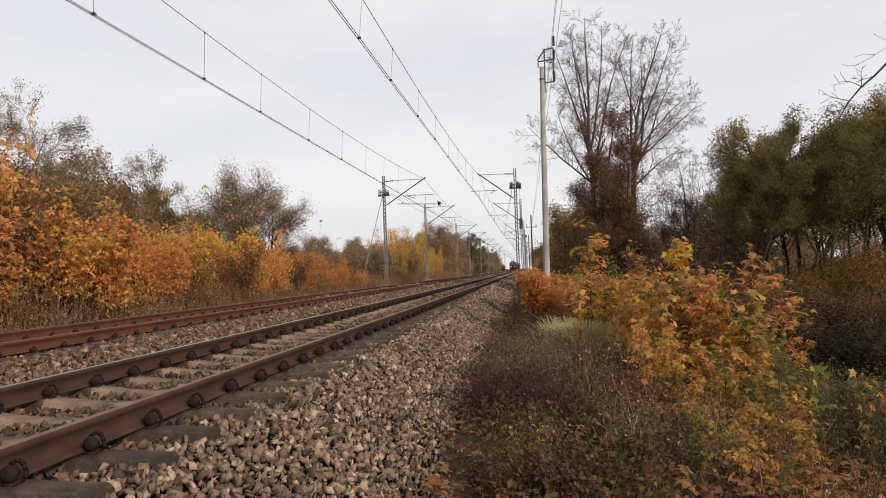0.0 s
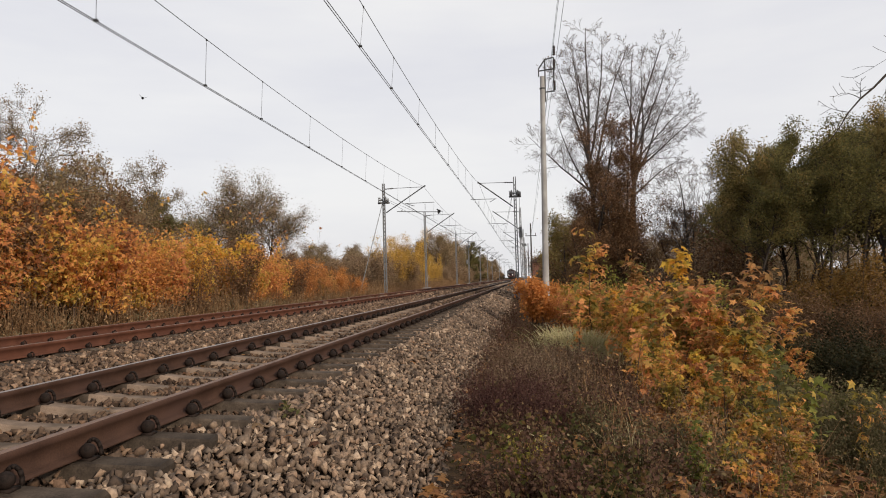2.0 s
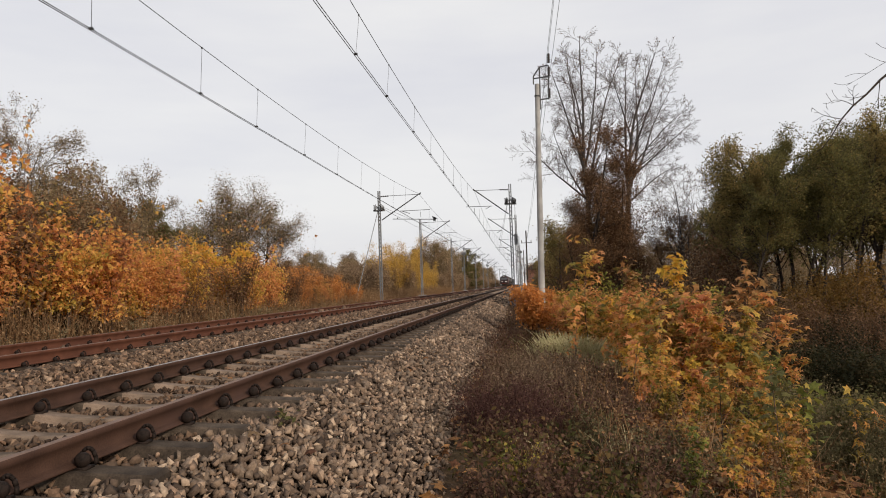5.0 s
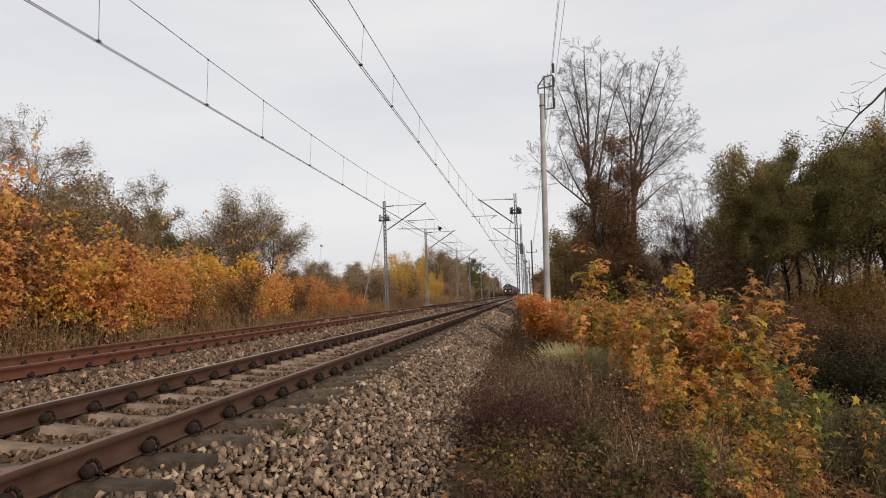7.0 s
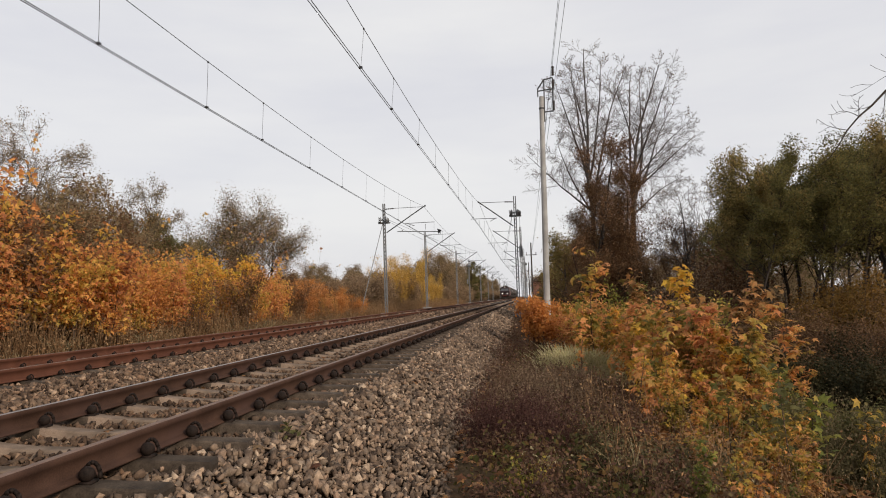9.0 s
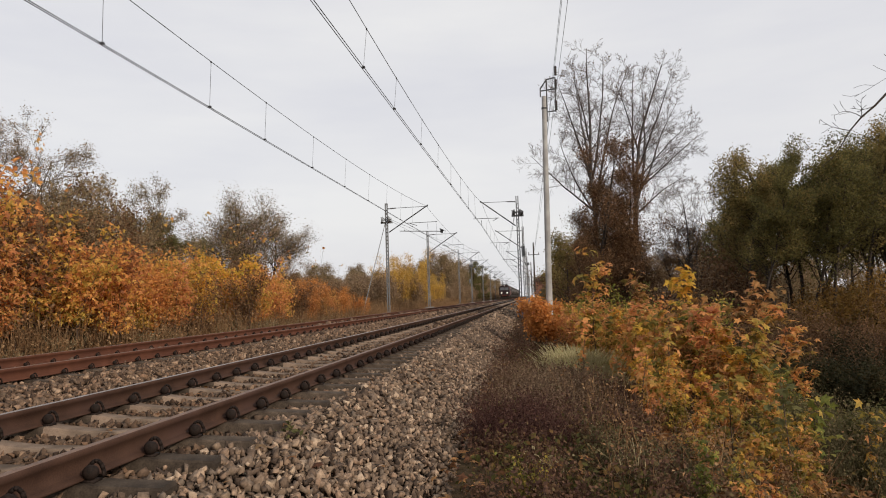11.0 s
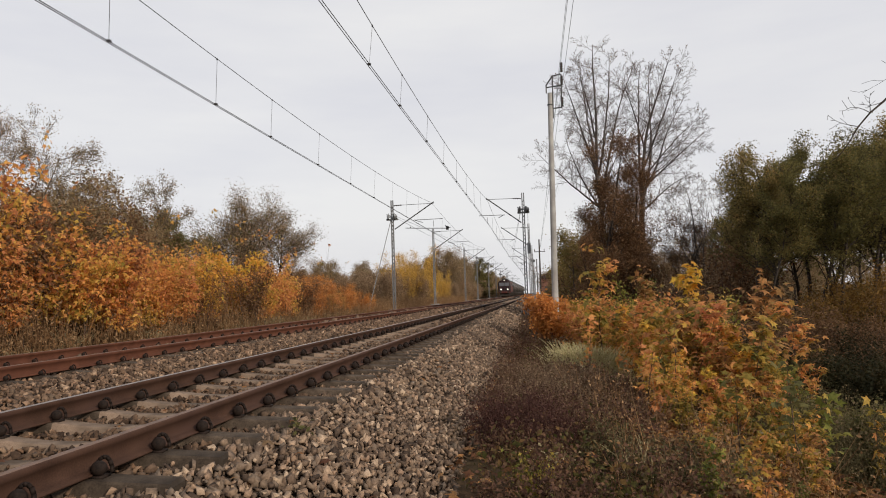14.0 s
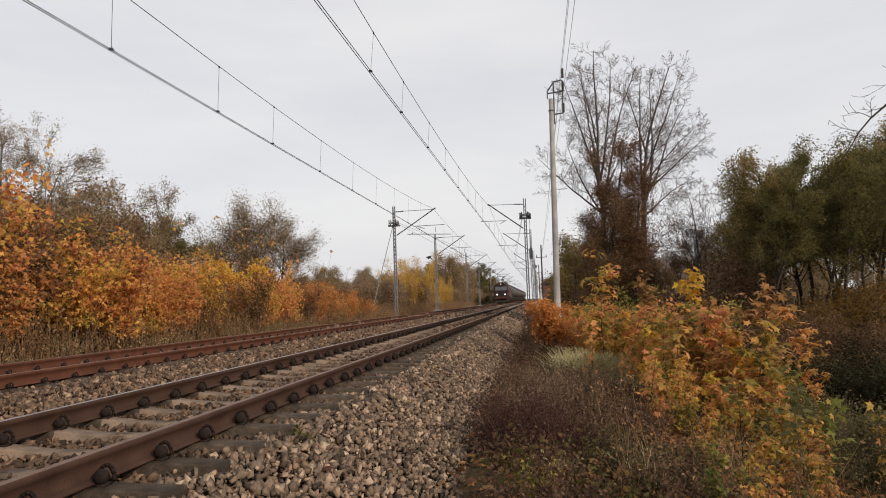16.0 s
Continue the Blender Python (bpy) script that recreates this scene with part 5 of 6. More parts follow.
# ---- low growth ----
def stalks(x, y, h, lean, width, leaf, n_leaf, mat, name, label, cat):
    """Upright dry stalks with small leaves along them."""
    k = len(x)
    z = ground_z(x, y) - 0.03
    d = rng.normal(size=(k, 2)) * lean
    p0 = np.stack([x, y, z], 1)
    p1 = p0 + np.stack([d[:, 0] * h * 0.5, d[:, 1] * h * 0.5, h * 0.55], 1)
    p2 = p0 + np.stack([d[:, 0] * h * 1.3, d[:, 1] * h * 1.3, h], 1)
    w = np.full((k, 1), width)
    v, f = bars(np.concatenate([np.concatenate([p0, p1, w, w * 0.8], 1), np.concatenate([p1, p2, w * 0.8, w * 0.35], 1)]), 3)
    if n_leaf:
        t = rng.uniform(0.15, 1.0, (k, n_leaf, 1))
        pts = np.where(t < 0.55, p0[:, None] + (p1 - p0)[:, None] * t / 0.55, p1[:, None] + (p2 - p1)[:, None] * (t - 0.55) / 0.45)
        pts = (pts + rng.normal(size=pts.shape) * 0.035 * (1 + h[:, None, None])).reshape(-1, 3)
        lv, lf = leaves(pts, leaf, 0.4, LEAF_SIMPLE, 0.1)
        v, f = np.concatenate([v, lv]), np.concatenate([f, lf + len(v)])
    return tagged(new(name, mesh_of(name, v, f, mat)), label, cat, kind="stuff")


def patch(n, x0, x1, y0, y1, power=1.6):
    y = y0 + (y1 - y0) * rng.random(n) ** power
    x = x0 + (x1 - x0) * rng.random(n)
    return x, y


def tufts(spots, mat, name, label, h, blades, r, arch=1.0):
    vs, fs, n = [], [], 0
    for x, y, k in spots:
        c = int(blades * k)
        bx, by = x + rng.normal(size=c) * r * k, y + rng.normal(size=c) * r * k
        hh = h * k * rng.uniform(0.6, 1.15, c)
        z = ground_z(bx, by) - 0.03
        out = np.stack([bx - x, by - y], 1) / (r * k) * 0.25 * arch + rng.normal(size=(c, 2)) * 0.18 * arch
        p = [np.stack([bx, by, z], 1)]
        for t, q in ((0.4, 0.3), (0.75, 0.8), (0.95, 1.5)):
            p.append(np.stack([bx + out[:, 0] * hh * q, by + out[:, 1] * hh * q, z + hh * t], 1))
        wd = [0.006, 0.006, 0.004, 0.0015]
        for i in range(3):
            v, f = bars(np.concatenate([p[i], p[i + 1], np.full((c, 1), wd[i]), np.full((c, 1), wd[i + 1])], 1), 3)
            vs.append(v)
            fs.append(f + n)
            n += len(v)
    return tagged(new(name, mesh_of(name, np.concatenate(vs), np.concatenate(fs), mat)), label, "grass", kind="stuff")


def clumps(n, x0, x1, y0, y1, per, r, power=1.5):
    """Stems gathered in clumps: x, y and the clump's own height factor."""
    cx, cy = patch(n, x0, x1, y0, y1, power)
    k = rng.uniform(0.5, 1.3, n)
    x = np.repeat(cx, per) + rng.normal(size=n * per) * r * np.repeat(k, per)
    y = np.repeat(cy, per) + rng.normal(size=n * per) * r * np.repeat(k, per)
    return x, y, np.repeat(k, per)


def low_growth():
    x, y, k = clumps(74, -0.75, 1.5, 5.0, 15, 20, 0.1)
    keep = x > np.interp(y, [6, 9], [-0.55, -0.92]) + 0.15 * np.sin(y * 1.7)
    x, y, k = x[keep], y[keep], k[keep]
    stalks(x, y, 0.42 * k * rng.uniform(0.6, 1.2, len(x)), 0.22, 0.0028, 0.036, 22, WEED, "withered_weeds", "dark red-brown withered weeds at the ballast's foot", "weeds")
    x, y, k = clumps(26, -0.5, 0.12, 7.2, 9.0, 44, 0.11, 1.0)
    stalks(x, y, 0.5 * k * rng.uniform(0.55, 1.15, len(x)), 0.17, 0.0028, 0.022, 24, PURPLE, "purple_weeds", "dark purple-brown withered weeds at the ballast's foot", "weeds")
    x, y, k = clumps(34, 3.0, 5.4, 8.6, 11.5, 40, 0.17, 1.0)
    stalks(x, y, 0.95 * k * rng.uniform(0.55, 1.1, len(x)), 0.17, 0.003, 0.034, 24, GREY_WEED, "grey_weeds", "tall grey-green seeding weeds at the hollow's edge", "weeds")
    x, y, k = clumps(22, 0.7, 2.2, 5.4, 8.0, 26, 0.1, 1.0)
    stalks(x, y, 0.42 * k * rng.uniform(0.5, 1.15, len(x)), 0.25, 0.0028, 0.036, 18, GREY_WEED, "leafy_weeds", "low grey-green weeds among withered leaves", "weeds")
    x, y = -0.1 + rng.normal(size=36) * 0.07, 5.75 + rng.normal(size=36) * 0.07
    stalks(x, y, rng.uniform(0.2, 0.4, 36), 0.2, 0.003, 0.034, 11, LEAF_TURNING, "yellowing_herb", "small yellow-green herb at the ballast's foot", "herbs")
    x, y, k = clumps(150, -0.3, 8.5, 5.0, 24, 16, 0.16, 1.4)
    stalks(x, y, 0.3 * k * rng.uniform(0.5, 1.2, len(x)), 0.3, 0.003, 0.062, 10, HERB, "low_herbs", "low green and brown herbs on the slope", "herbs")
    x, y, k = clumps(120, 0.6, 9.5, 6.0, 28, 12, 0.2, 1.3)
    stalks(x, y, 0.7 * k * rng.uniform(0.5, 1.2, len(x)), 0.15, 0.004, 0.034, 10, DRY_STALK, "tall_weeds", "tall withered brown weeds between young maples", "weeds")
    x, y, k = clumps(50, -0.2, 5, 5.0, 16, 12, 0.12, 1.3)
    stalks(x, y, 0.3 * k * rng.uniform(0.5, 1.2, len(x)), 0.3, 0.003, 0.04, 8, STRAW, "pale_weeds", "pale dry weeds scattered on the slope", "weeds")
    x, y, k = clumps(170, 3.0, 15, 9.0, 30, 14, 0.3, 1.0)
    stalks(x, y, 0.45 * k * rng.uniform(0.5, 1.2, len(x)), 0.25, 0.005, 0.07, 14, HERB, "hollow_herbs", "tangled green and brown herbs in the hollow", "herbs")
    x, y, k = clumps(120, 3.0, 15, 9.0, 30, 12, 0.3, 1.0)
    stalks(x, y, 0.6 * k * rng.uniform(0.5, 1.2, len(x)), 0.2, 0.005, 0.06, 12, WEED, "hollow_weeds", "withered brown weeds in the hollow", "weeds")
    x, y, k = clumps(60, -0.4, 1.1, 9.0, 13.4, 26, 0.14, 1.0)
    stalks(x, y, 0.46 * k * rng.uniform(0.5, 1.2, len(x)), 0.2, 0.004, 0.035, 14, PALE_WEED, "seeding_weeds", "pale pinkish seeding weeds on the slope", "weeds")
    x, y, k = clumps(120, -0.4, 8, -8, 5.0, 12, 0.2, 1.0)
    stalks(x, y, 0.35 * k * rng.uniform(0.5, 1.2, len(x)), 0.25, 0.004, 0.05, 10, HERB, "trodden_herbs", "low trodden herbs beside the ballast", "herbs")
    x, y = patch(1200, -0.95, 0.6, 14, 60, 1.3)
    stalks(x, y, rng.uniform(0.2, 0.6, len(x)), 0.2, 0.005, 0.05, 10, WEED, "edge_weeds", "brown weeds along the ballast's edge", "weeds")
    x, y = patch(7600, -12.4, -9.9, 4.0, 115, 1.7)
    stalks(x, y, rng.uniform(0.35, 1.25, len(x)), 0.12, 0.007, 0.06, 5, DRY_STALK, "dry_stalks", "dry brown stalks under the orange thicket", "weeds")
    tufts([(1.05, 15.0, 1.2), (0.8, 14.7, 1.0), (1.3, 15.1, 0.9), (1.0, 14.4, 0.8)], GRASS, "grass_tuft", "pale green arching grass tuft on the slope", 0.6, 900, 0.25, 0.42)
    tufts([(0.85, 6.2, 1.0), (1.0, 6.5, 0.8), (1.2, 6.4, 0.7), (0.75, 6.9, 0.7)], STRAW, "dry_grass", "dry straw-coloured grass among the weeds", 0.55, 15, 0.06, 0.5)
    sp = [(rng.uniform(-11.3, -10.1), rng.uniform(6, 40), rng.uniform(0.5, 1.0)) for k in range(40)]
    tufts(sp, STRAW, "straw_tufts", "straw-coloured dry grass along the far track", 0.55, 70, 0.16)
    x, y = patch(5200, -0.9, 7, 4.5, 24, 1.4)
    v, f = leaves(np.stack([x, y, ground_z(x, y) + rng.uniform(0.0, 0.16, len(x))], 1), 0.085, 0.4, LEAF_LOBED, 1.5)
    tagged(new("fallen_leaves", mesh_of("fallen_leaves", v, f, LITTER)), "fallen brown and orange leaves on the slope", "leaves", kind="stuff")
    x, y = patch(2600, 1.0, 3.6, 5.2, 10.5, 1.2)
    v, f = leaves(np.stack([x, y, ground_z(x, y) + rng.uniform(0.0, 0.3, len(x))], 1), 0.1, 0.4, LEAF_LOBED, 0.6, 0.2)
    tagged(new("withered_leaves", mesh_of("withered_leaves", v, f, LITTER)), "withered orange-brown leaves caught among the weeds", "leaves", kind="stuff")
    x = np.concatenate([rng.uniform(-4.0, -2.6, 26), rng.uniform(-2.0, -0.8, 30)])
    y = rng.uniform(3.4, 12, len(x))
    v, f = leaves(np.stack([x, y, bed_z(x) + 0.06], 1), 0.075, 0.4, LEAF_LOBED, 2)
    tagged(new("leaves_on_ballast", mesh_of("leaves_on_ballast", v, f, LITTER)), "few fallen leaves lying on the ballast", "leaves", kind="stuff")
    x, y = -1.86 + rng.normal(size=26) * 0.05, 5.15 + rng.normal(size=26) * 0.06
    v, f = leaves(np.stack([x, y, bed_z(x) + rng.uniform(0.04, 0.12, 26)], 1), 0.05, 0.4)
    tagged(new("ballast_weed", mesh_of("ballast_weed", v, f, LEAF_GREEN)), "small green weed growing out of the ballast", "weeds", kind="stuff")


low_growth()

# ---- train ----
LOCO_RED = surface("faded_maroon_paint", (0.085, 0.042, 0.037), (0.14, 0.072, 0.062), 1.5, 0.7, 0, 0.05, 20, (0.1, 0.045, 0.04), 0.6)
LOCO_DARK = surface("dark_violet_paint", (0.016, 0.009, 0.011), (0.036, 0.022, 0.025), 1.5, 0.7, 0, 0.05, 20, (0.05, 0.03, 0.03), 0.8)
BEAM_RED = surface("red_buffer_beam", (0.055, 0.014, 0.013), (0.09, 0.026, 0.022), 3, 0.7, 0, 0.05, 30, (0.12, 0.04, 0.03), 1.2)
TANK_GREY = surface("sooty_grey_tank", (0.075, 0.064, 0.058), (0.15, 0.13, 0.118), 1.2, 0.55, 0.1, 0.05, 20, (0.045, 0.04, 0.037), 0.5, rand=0.25)
UNDER = surface("grimy_running_gear", (0.02, 0.017, 0.015), (0.06, 0.048, 0.04), 3, 0.8, 0.2, 0.1, 40)


def plain(name, col, rough, glow=0.0):
    m, n, l, b = material(name)
    b.inputs["Base Color"].default_value, b.inputs["Roughness"].default_value = (*col, 1), rough
    if glow:
        b.inputs["Emission Color"].default_value, b.inputs["Emission Strength"].default_value = (1.0, 0.93, 0.82, 1), glow
    return m


CAB_GLASS = plain("cab_glass", (0.09, 0.09, 0.1), 0.1)
LAMP_LIT = plain("lit_headlamp", (0.9, 0.88, 0.8), 0.2, 2.2)
LAMP_DIM = plain("dim_headlamp", (0.8, 0.78, 0.7), 0.2, 0.6)
SPINNING = []


def wheelset(parent, y, r):
    bm = bmesh.new()
    rod(bm, (-0.8, 0, 0), (0.8, 0, 0), 0.08, n=8)
    for s in (-1, 1):
        rod(bm, (s * 0.69, 0, 0), (s * 0.82, 0, 0), r, n=20)
        rod(bm, (s * 0.66, 0, 0), (s * 0.69, 0, 0), r + 0.03, n=20)
        for k in range(5):
            a = k * 2 * math.pi / 5
            box(bm, s * 0.825 - 0.01, s * 0.825 + 0.01, -0.05, 0.05, 0.1, r * 0.75, m=Matrix.Rotation(a, 4, "X"))
    w = part("wheelset", bm, UNDER, parent, "grimy steel wheels on an axle")
    w.location = (0, y, r)
    SPINNING.append((w, y, r))


def bogie(parent, y, base, r, axles=2):
    bm = bmesh.new()
    for s in (-1, 1):
        box(bm, s * 1.0 - 0.06, s * 1.0 + 0.06, -base / 2 - 0.5, base / 2 + 0.5, 0.45, 0.72, 0.03)
        for k in range(axles):
            yy = -base / 2 + base * k / (axles - 1)
            box(bm, s * 1.0 - 0.12, s * 1.0 + 0.12, yy - 0.17, yy + 0.17, 0.35, 0.7, 0.04)
            for d in (-0.3, 0.3):
                rod(bm, (s * 1.02, yy + d, 0.66), (s * 1.02, yy + d, 0.95), 0.08, n=8)
    box(bm, -1.0, 1.0, -0.25, 0.25, 0.5, 0.8, 0.03)
    b = part("bogie", bm, UNDER, parent)
    b.location = (0, y, 0)
    for k in range(axles):
        wheelset(b, -base / 2 + base * k / (axles - 1), r)


def buffers(parent, y, s):
    for x in (-0.875, 0.875):
        bm = bmesh.new()
        rod(bm, (x, y, 1.05), (x, y + s * 0.35, 1.05), 0.1, n=10)
        rod(bm, (x, y + s * 0.35, 1.05), (x, y + s * 0.6, 1.05), 0.065, n=10)
        rod(bm, (x, y + s * 0.6, 1.05), (x, y + s * 0.64, 1.05), 0.24, 0.22, 14)
        part("buffer", bm, UNDER, parent)


def shell(bm, profile, stations):
    """Lofts an (x, z) profile through stations of (y, scale_x, z shift)."""
    rings = [[bm.verts.new((x * sx, y + (max(0, z - 2.1) * rake), z)) for x, z in profile] for y, sx, rake in stations]
    n = len(profile)
    for a, b in zip(rings, rings[1:]):
        for i in range(n):
            bm.faces.new((a[i], a[(i + 1) % n], b[(i + 1) % n], b[i]))
    bm.faces.new(rings[0])
    bm.faces.new(list(reversed(rings[-1])))


def pantograph(parent, y, head):
    bm = bmesh.new()
    box(bm, -0.65, 0.65, y - 0.7, y - 0.62, 4.05, 4.13)
    box(bm, -0.65, 0.65, y + 0.62, y + 0.7, 4.05, 4.13)
    mid = 4.1 + (head - 4.1) * 0.5
    for x in (-0.55, 0.55):
        for e in (-1, 1):
            rod(bm, (x, y + e * 0.66, 4.1), (x * 0.9, y + e * 1.05, mid), 0.028, n=5)
            rod(bm, (x * 0.9, y + e * 1.05, mid), (x * 0.75, y + e * 0.2, head), 0.022, n=5)
        rod(bm, (x, y - 0.66, 3.8), (x, y - 0.66, 4.1), 0.06, n=6)
        rod(bm, (x, y + 0.66, 3.8), (x, y + 0.66, 4.1), 0.06, n=6)
    rod(bm, (-0.55, y - 1.05, mid), (0.55, y - 1.05, mid), 0.02, n=5)
    rod(bm, (-0.55, y + 1.05, mid), (0.55, y + 1.05, mid), 0.02, n=5)
    for e in (-0.2, 0.2):
        rod(bm, (-0.75, y + e, head), (0.75, y + e, head), 0.03, n=5)
        for s in (-1, 1):
            rod(bm, (s * 0.75, y + e, head), (s * 0.97, y + e, head - 0.18), 0.025, n=5)
    part("pantograph", bm, DARK_STEEL, parent, "dark folding current collector on the roof")


def build_locomotive():
    ob = root("locomotive", pose(TRACK_FAR, 316, FAR_LIFT), "boxy electric locomotive, dark front and maroon sides, lit headlamps", "locomotive")
    prof = [(-1.3, 1.05), (1.3, 1.05), (1.45, 1.2), (1.45, 3.15), (1.33, 3.45), (0.95, 3.72), (0.4, 3.84), (-0.4, 3.84), (-0.95, 3.72), (-1.33, 3.45), (-1.45, 3.15), (-1.45, 1.2)]
    bm = bmesh.new()
    shell(bm, prof, [(0, 0.9, 0.16), (0.35, 1.0, 0.1), (1.6, 1.0, 0.0), (14.4, 1, 0), (15.65, 1.0, -0.1), (16, 0.9, -0.16)])
    body = part("body", bm, LOCO_RED, ob)
    body.data.materials.append(LOCO_DARK)
    body.data.materials.append(UNDER)
    for p in body.data.polygons:
        if p.center.y < 1.0 or p.center.y > 15:
            p.material_index = 1
        elif p.normal.z > 0.5:
            p.material_index = 2
    for x0, x1 in ((-1.12, -0.08), (0.08, 1.12)):
        g = bmesh.new()
        box(g, x0, x1, -0.012, 0.03, 0, 0.72, 0.02)
        fr = bmesh.new()
        for a, b, c, d in ((x0 - 0.05, x1 + 0.05, -0.06, 0.0), (x0 - 0.05, x1 + 0.05, 0.72, 0.78), (x0 - 0.05, x0, 0, 0.72), (x1, x1 + 0.05, 0, 0.72)):
            box(fr, a, b, -0.03, 0.03, c, d)
        w = part("windscreen", g, CAB_GLASS, ob, "dark cab windscreen")
        w.matrix_local = pose(0, 0.075, 2.5, -9, 0, 0)
        part("frame", fr, DARK_STEEL, w)
    for x in (-0.76, 0.76):
        h = bmesh.new()
        rod(h, (x, 0.08, 1.72), (x, -0.1, 1.72), 0.2, 0.2, 16)
        lamp = part("headlamp", h, LOCO_DARK, ob, "round lit headlamp")
        part("lens", rod(bmesh.new(), (x, -0.1, 1.72), (x, -0.13, 1.72), 0.12, 0.1, 16), LAMP_LIT, lamp, "glowing white lens")
    h = bmesh.new()
    rod(h, (0, 0.5, 3.72), (0, 0.2, 3.72), 0.17, 0.17, 14)
    lamp = part("headlamp", h, LOCO_DARK, ob, "round dim top lamp")
    part("lens", rod(bmesh.new(), (0, 0.2, 3.72), (0, 0.17, 3.72), 0.1, 0.08, 14), LAMP_DIM, lamp, "dimly lit lens")
    bb = bmesh.new()
    box(bb, -1.35, 1.35, -0.12, 0.1, 0.82, 1.22, 0.03)
    part("buffer_beam", bb, BEAM_RED, ob, "faded red buffer beam")
    buffers(ob, -0.12, -1)
    pl = bmesh.new()
    box(pl, -1.2, 1.2, -0.1, 0.0, 0.18, 0.62, 0.02, pose(0, 0, 0, -12, 0, 0))
    for x in (-0.8, 0.8):
        rod(pl, (x, -0.05, 0.5), (x, 0.15, 0.9), 0.05, n=6)
    part("snow_plough", pl, UNDER, ob)
    co = bmesh.new()
    rod(co, (0, -0.1, 1.02), (0, -0.5, 0.95), 0.05, n=6)
    rod(co, (0, -0.5, 0.95), (0, -0.45, 0.6), 0.04, n=6)
    part("coupling", co, UNDER, ob)
    for x in (-1.2, 1.2):
        hr = bmesh.new()
        rod(hr, (x, -0.04, 1.3), (x, -0.04, 2.2), 0.02, n=5)
        rod(hr, (x, -0.04, 1.3), (x, 0.06, 1.3), 0.02, n=5)
        rod(hr, (x, -0.04, 2.2), (x, 0.06, 2.2), 0.02, n=5)
        part("handrail", hr, GALVANISED, ob)
    for s in (-1, 1):
        for y in (1.1, 14.3):
            g = bmesh.new()
            box(g, s * 1.452 - 0.01, s * 1.452 + 0.01, y - 0.35, y + 0.35, 2.4, 3.05, 0.01)
            part("side_window", g, CAB_GLASS, ob)
        for k in range(5):
            g = bmesh.new()
            y = 3.6 + k * 2.2
            for j in range(7):
                box(g, s * 1.46 - 0.02, s * 1.46 + 0.02, y - 0.6, y + 0.6, 2.42 + j * 0.1, 2.48 + j * 0.1)
            part("louvre", g, DARK_STEEL, ob)
    rf = bmesh.new()
    for y, l in ((5, 1.4), (8, 2.2), (11, 1.4)):
        box(rf, -0.6, 0.6, y - l / 2, y + l / 2, 3.82, 4.08, 0.05)
    rod(rf, (-0.3, 3, 4.15), (-0.3, 13, 4.15), 0.03, n=5)
    part("roof_equipment", rf, UNDER, ob)
    pantograph(ob, 2.6, 5.28)
    pantograph(ob, 13.2, 4.5)
    fr = bmesh.new()
    box(fr, -1.2, 1.2, 0.15, 15.85, 0.85, 1.06)
    box(fr, -1.0, 1.0, 6.4, 9.6, 0.35, 0.9, 0.05)
    part("underframe", fr, UNDER, ob)
    bogie(ob, 3.4, 3.0, 0.62, 2)
    bogie(ob, 12.6, 3.0, 0.62, 2)
    return ob


def build_wagon():
    ob = root("tank_wagon", pose(TRACK_FAR, 332, FAR_LIFT), "sooty grey tank wagon coupled in a freight train", "railway wagon", "tank wagons of the train")
    bm = bmesh.new()
    prof = [(1.45 * math.cos(a), 2.65 + 1.45 * math.sin(a)) for a in np.linspace(0, 2 * math.pi, 24, endpoint=False)]
    rings = []
    for y, k in ((0.9, 0.25), (0.95, 0.6), (1.1, 0.85), (1.35, 1), (12.65, 1), (12.9, 0.85), (13.05, 0.6), (13.1, 0.25)):
        rings.append([bm.verts.new((x * k, y, 2.65 + (z - 2.65) * k)) for x, z in prof])
    for a, b in zip(rings, rings[1:]):
        for i in range(24):
            bm.faces.new((a[i], a[(i + 1) % 24], b[(i + 1) % 24], b[i]))
    bm.faces.new(rings[0])
    bm.faces.new(list(reversed(rings[-1])))
    part("tank", bm, TANK_GREY, ob, "sooty grey cylindrical tank", True)
    for y in (2.6, 5.2, 8.8, 11.4):
        r = bmesh.new()
        rod(r, (0, y - 0.05, 2.65), (0, y + 0.05, 2.65), 1.475, n=24)
        part("band", r, UNDER, ob)
    part("hatch", rod(bmesh.new(), (0, 7, 4.0), (0, 7, 4.3), 0.35, 0.35, 14), UNDER, ob)
    ca = bmesh.new()
    box(ca, -0.3, 0.3, 3.5, 10.5, 4.12, 4.16)
    part("catwalk", ca, UNDER, ob)
    la = bmesh.new()
    for x in (-0.2, 0.2):
        rod(la, (1.5, 7 + x, 1.0), (1.3, 7 + x, 3.6), 0.02, n=5)
        rod(la, (1.3, 7 + x, 3.6), (0.3, 7 + x, 4.2), 0.02, n=5)
    for k in range(8):
        rod(la, (1.5 - 0.025 * k, 6.8, 1.2 + 0.32 * k), (1.5 - 0.025 * k, 7.2, 1.2 + 0.32 * k), 0.014, n=5)
    part("ladder", la, UNDER, ob)
    fr = bmesh.new()
    box(fr, -1.2, 1.2, 0.5, 13.5, 0.95, 1.25)
    part("underframe", fr, UNDER, ob)
    buffers(ob, 0.5, -1)
    buffers(ob, 13.5, 1)
    bogie(ob, 2.6, 1.8, 0.46)
    bogie(ob, 11.4, 1.8, 0.46)
    return ob


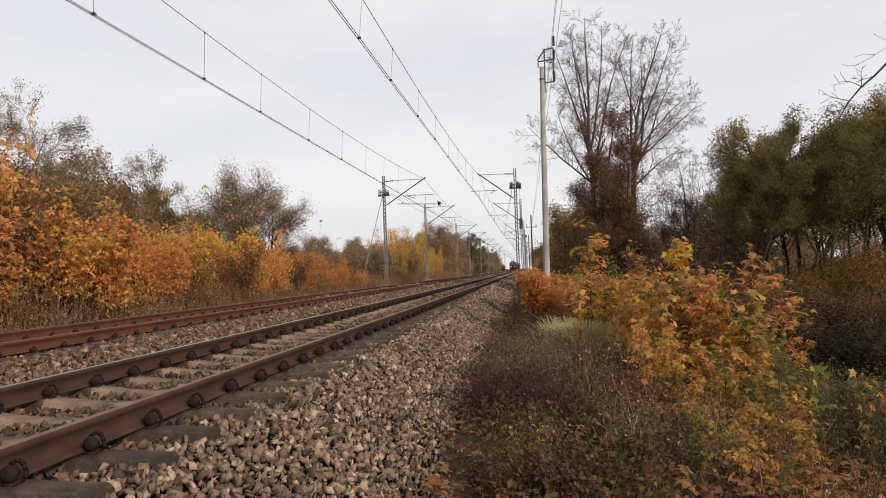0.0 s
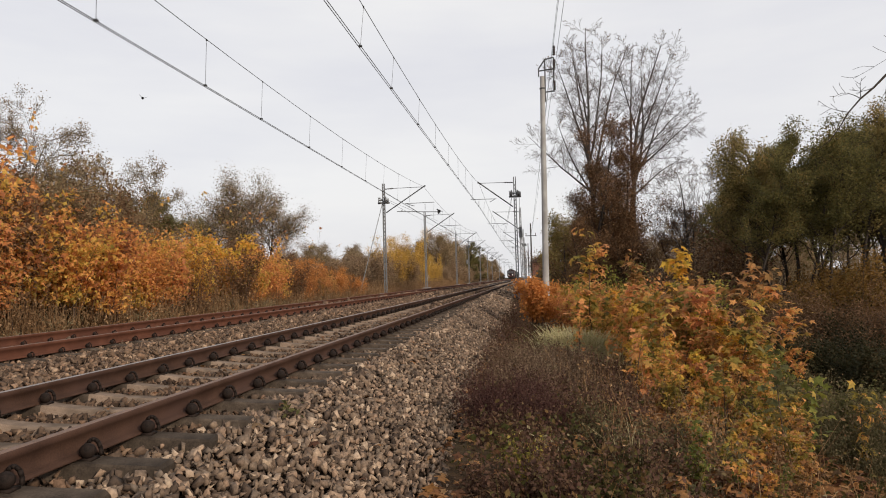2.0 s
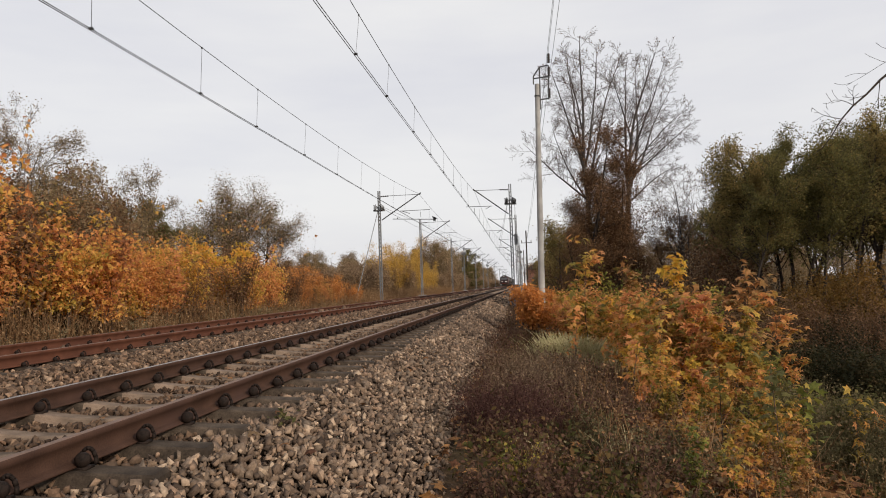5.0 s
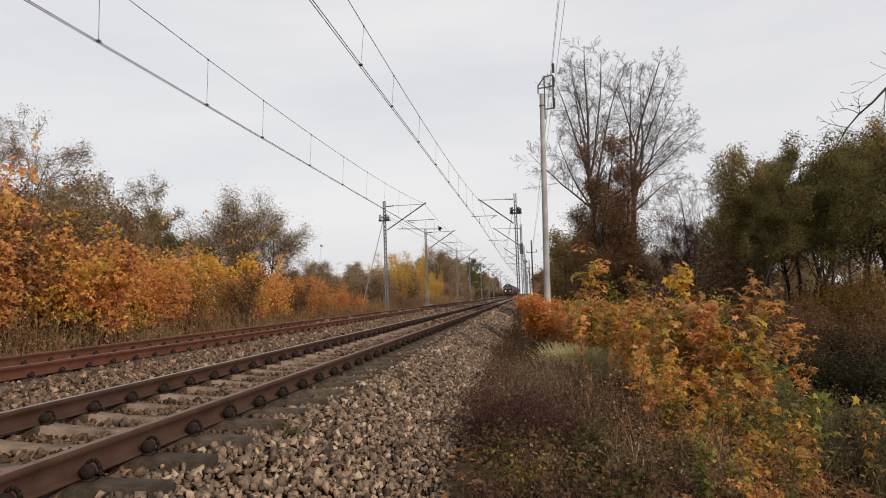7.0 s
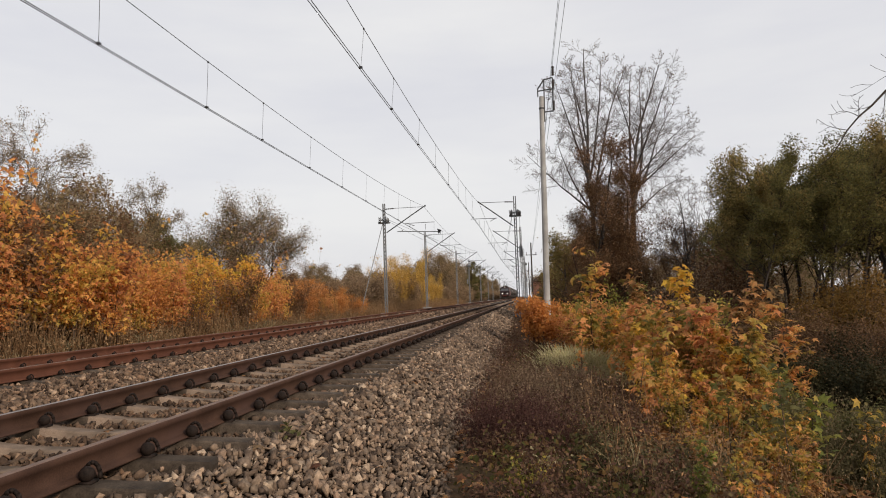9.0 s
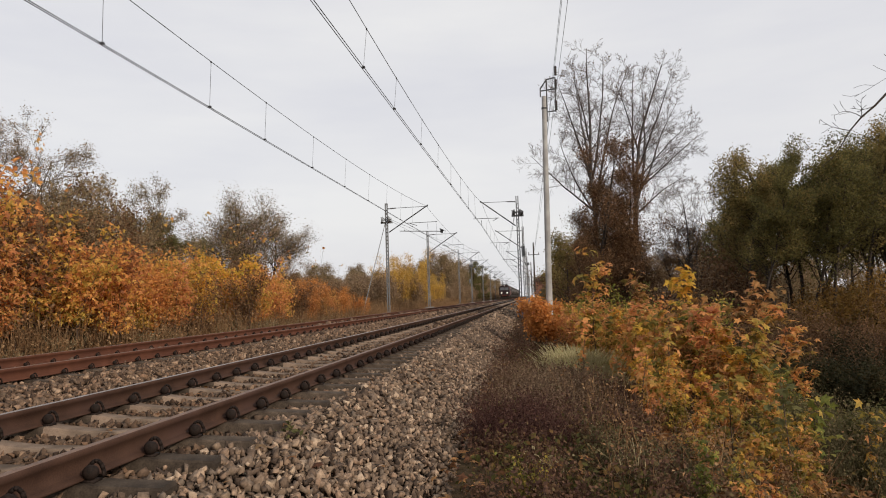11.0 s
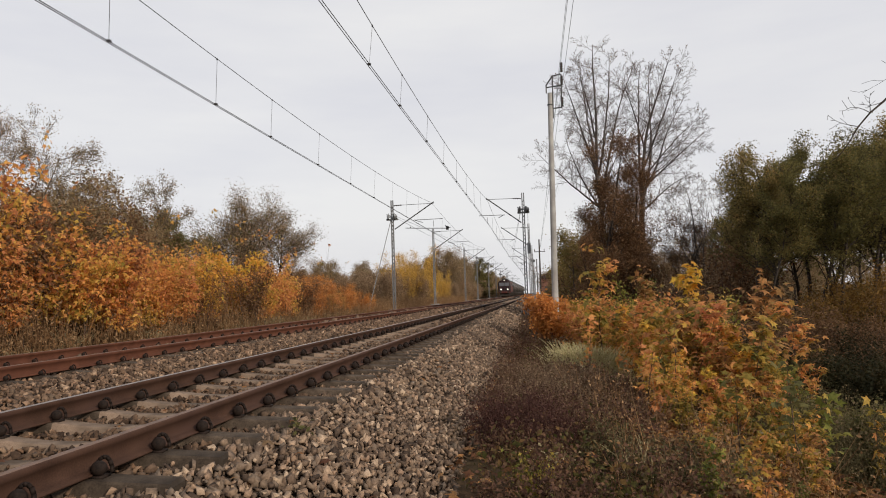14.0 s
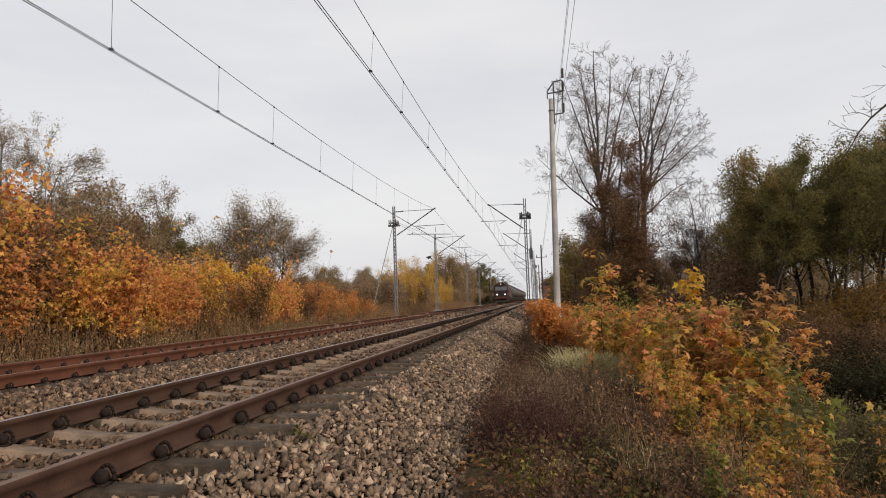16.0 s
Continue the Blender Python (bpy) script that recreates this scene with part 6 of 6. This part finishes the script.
LOCO = build_locomotive()
WAGONS = [build_wagon()]
TRAIN_WHEELS = list(SPINNING)
for k in range(11):
    WAGONS.append(copy_thing(WAGONS[0], pose(TRACK_FAR, 346 + 14.2 * k, FAR_LIFT)))
for w in WAGONS[1:]:
    for c in w.children_recursive:
        if c.name.startswith("wheelset"):
            TRAIN_WHEELS.append((c, c.location.y, 0.46))


# ---- birds ----
FEATHER = surface("dark_feathers", (0.012, 0.012, 0.014), (0.035, 0.033, 0.034), 20, 0.7, 0, 0, 90)


def build_bird(label, span):
    ob = root("bird", pose(0, 0, 0), label, "bird", "birds in the sky")
    bm = bmesh.new()
    bmesh.ops.create_uvsphere(bm, u_segments=10, v_segments=8, radius=1, matrix=Matrix.Diagonal((0.13 * span, 0.34 * span, 0.12 * span, 1)))
    part("body", bm, FEATHER, ob, smooth=True)
    bm = bmesh.new()
    bmesh.ops.create_uvsphere(bm, u_segments=8, v_segments=6, radius=0.085 * span, matrix=Matrix.Translation((0, 0.36 * span, 0.05 * span)))
    rod(bm, (0, 0.42 * span, 0.05 * span), (0, 0.52 * span, 0.03 * span), 0.025 * span, 0.004 * span, 5)
    part("head", bm, FEATHER, ob)
    bm = bmesh.new()
    box(bm, -0.09 * span, 0.09 * span, -0.56 * span, -0.25 * span, -0.012 * span, 0.012 * span)
    part("tail", bm, FEATHER, ob)
    wings = []
    for s in (-1, 1):
        bm = bmesh.new()
        rows = []
        for u, c0, c1 in ((0, 0.16, -0.14), (0.2, 0.2, -0.12), (0.38, 0.1, -0.14), (0.5, -0.04, -0.12)):
            rows.append([bm.verts.new((s * u * span, c * span, h * span)) for c, h in ((c0, 0), ((c0 + c1) / 2, 0.014), (c1, 0), ((c0 + c1) / 2, -0.008))])
        for a, b in zip(rows, rows[1:]):
            for i in range(4):
                bm.faces.new((a[i], a[(i + 1) % 4], b[(i + 1) % 4], b[i]))
        bm.faces.new(rows[0])
        bm.faces.new(rows[-1])
        w = part("wing", bm, FEATHER, ob)
        wings.append((w, s))
    return ob, wings


CROW, CROW_WINGS = build_bird("dark bird flying over the thicket with spread wings", 0.85)
PERCHER, PERCHER_WINGS = build_bird("dark bird leaving the crossbar of a mast", 0.75)


# ---- what moves ----
def train_y(t):
    return 316.0 - 11.3 * t


def motions():
    times = [0.5 * k for k in range(33)]
    walk(LOCO, [(t, pose(TRACK_FAR, train_y(t), FAR_LIFT)) for t in times])
    for k, w in enumerate(WAGONS):
        walk(w, [(t, pose(TRACK_FAR, train_y(t) + 16.6 + 14.4 * k, FAR_LIFT)) for t in times])
    for w, y, r in TRAIN_WHEELS:
        walk(w, [(k / 15, pose(0, y, r, math.degrees(11.3 * k / 15 / r), 0, 0)) for k in range(241)])
    # a bird crosses the sky over the thicket and flies off behind the trees
    path = [(0.0, -27.5, 26, 13.6), (0.7, -29.5, 36.2, 14.5), (1.0, -30.2, 41.3, 15.4), (1.5, -31.7, 50, 16.9), (2.0, -34.9, 59.5, 18.3), (2.4, -38.4, 67.3, 19.0), (3.0, -45.9, 78.5, 19.9), (6.0, -85, 130, 20), (16.0, -240, 320, 24)]
    walk(CROW, [(t, pose(x, y, z, 4, 14, 22 if t < 2 else 38)) for t, x, y, z in path])
    # another sits on the crossbar and drops off it near the end
    path = [(0.0, -8.6, 68.35, 7.63), (15.2, -8.6, 68.35, 7.63), (15.4, -8.4, 67.8, 7.45), (15.5, -8.27, 67.2, 7.03), (15.6, -8.52, 66.7, 6.61), (15.8, -9.24, 65.6, 5.86), (16.0, -10.15, 64.6, 5.05)]
    walk(PERCHER, [(t, pose(x, y, z, 20 if t < 15.3 else -15, 0, 60 if t < 15.3 else 130)) for t, x, y, z in path])
    for w, s in CROW_WINGS:
        walk(w, [(k / 10, pose(0, 0, 0, 0, -s * 32 * math.cos(k * 0.5 * math.pi), 0)) for k in range(161)])
    for w, s in PERCHER_WINGS:
        rest = [(0.0, pose(0, 0, 0, 0, s * 62, -s * 20)), (15.25, pose(0, 0, 0, 0, s * 62, -s * 20))]
        walk(w, rest + [(15.4 + k / 10, pose(0, 0, 0, 0, -s * 38 * math.cos(k * 0.5 * math.pi), 0)) for k in range(7)])


motions()
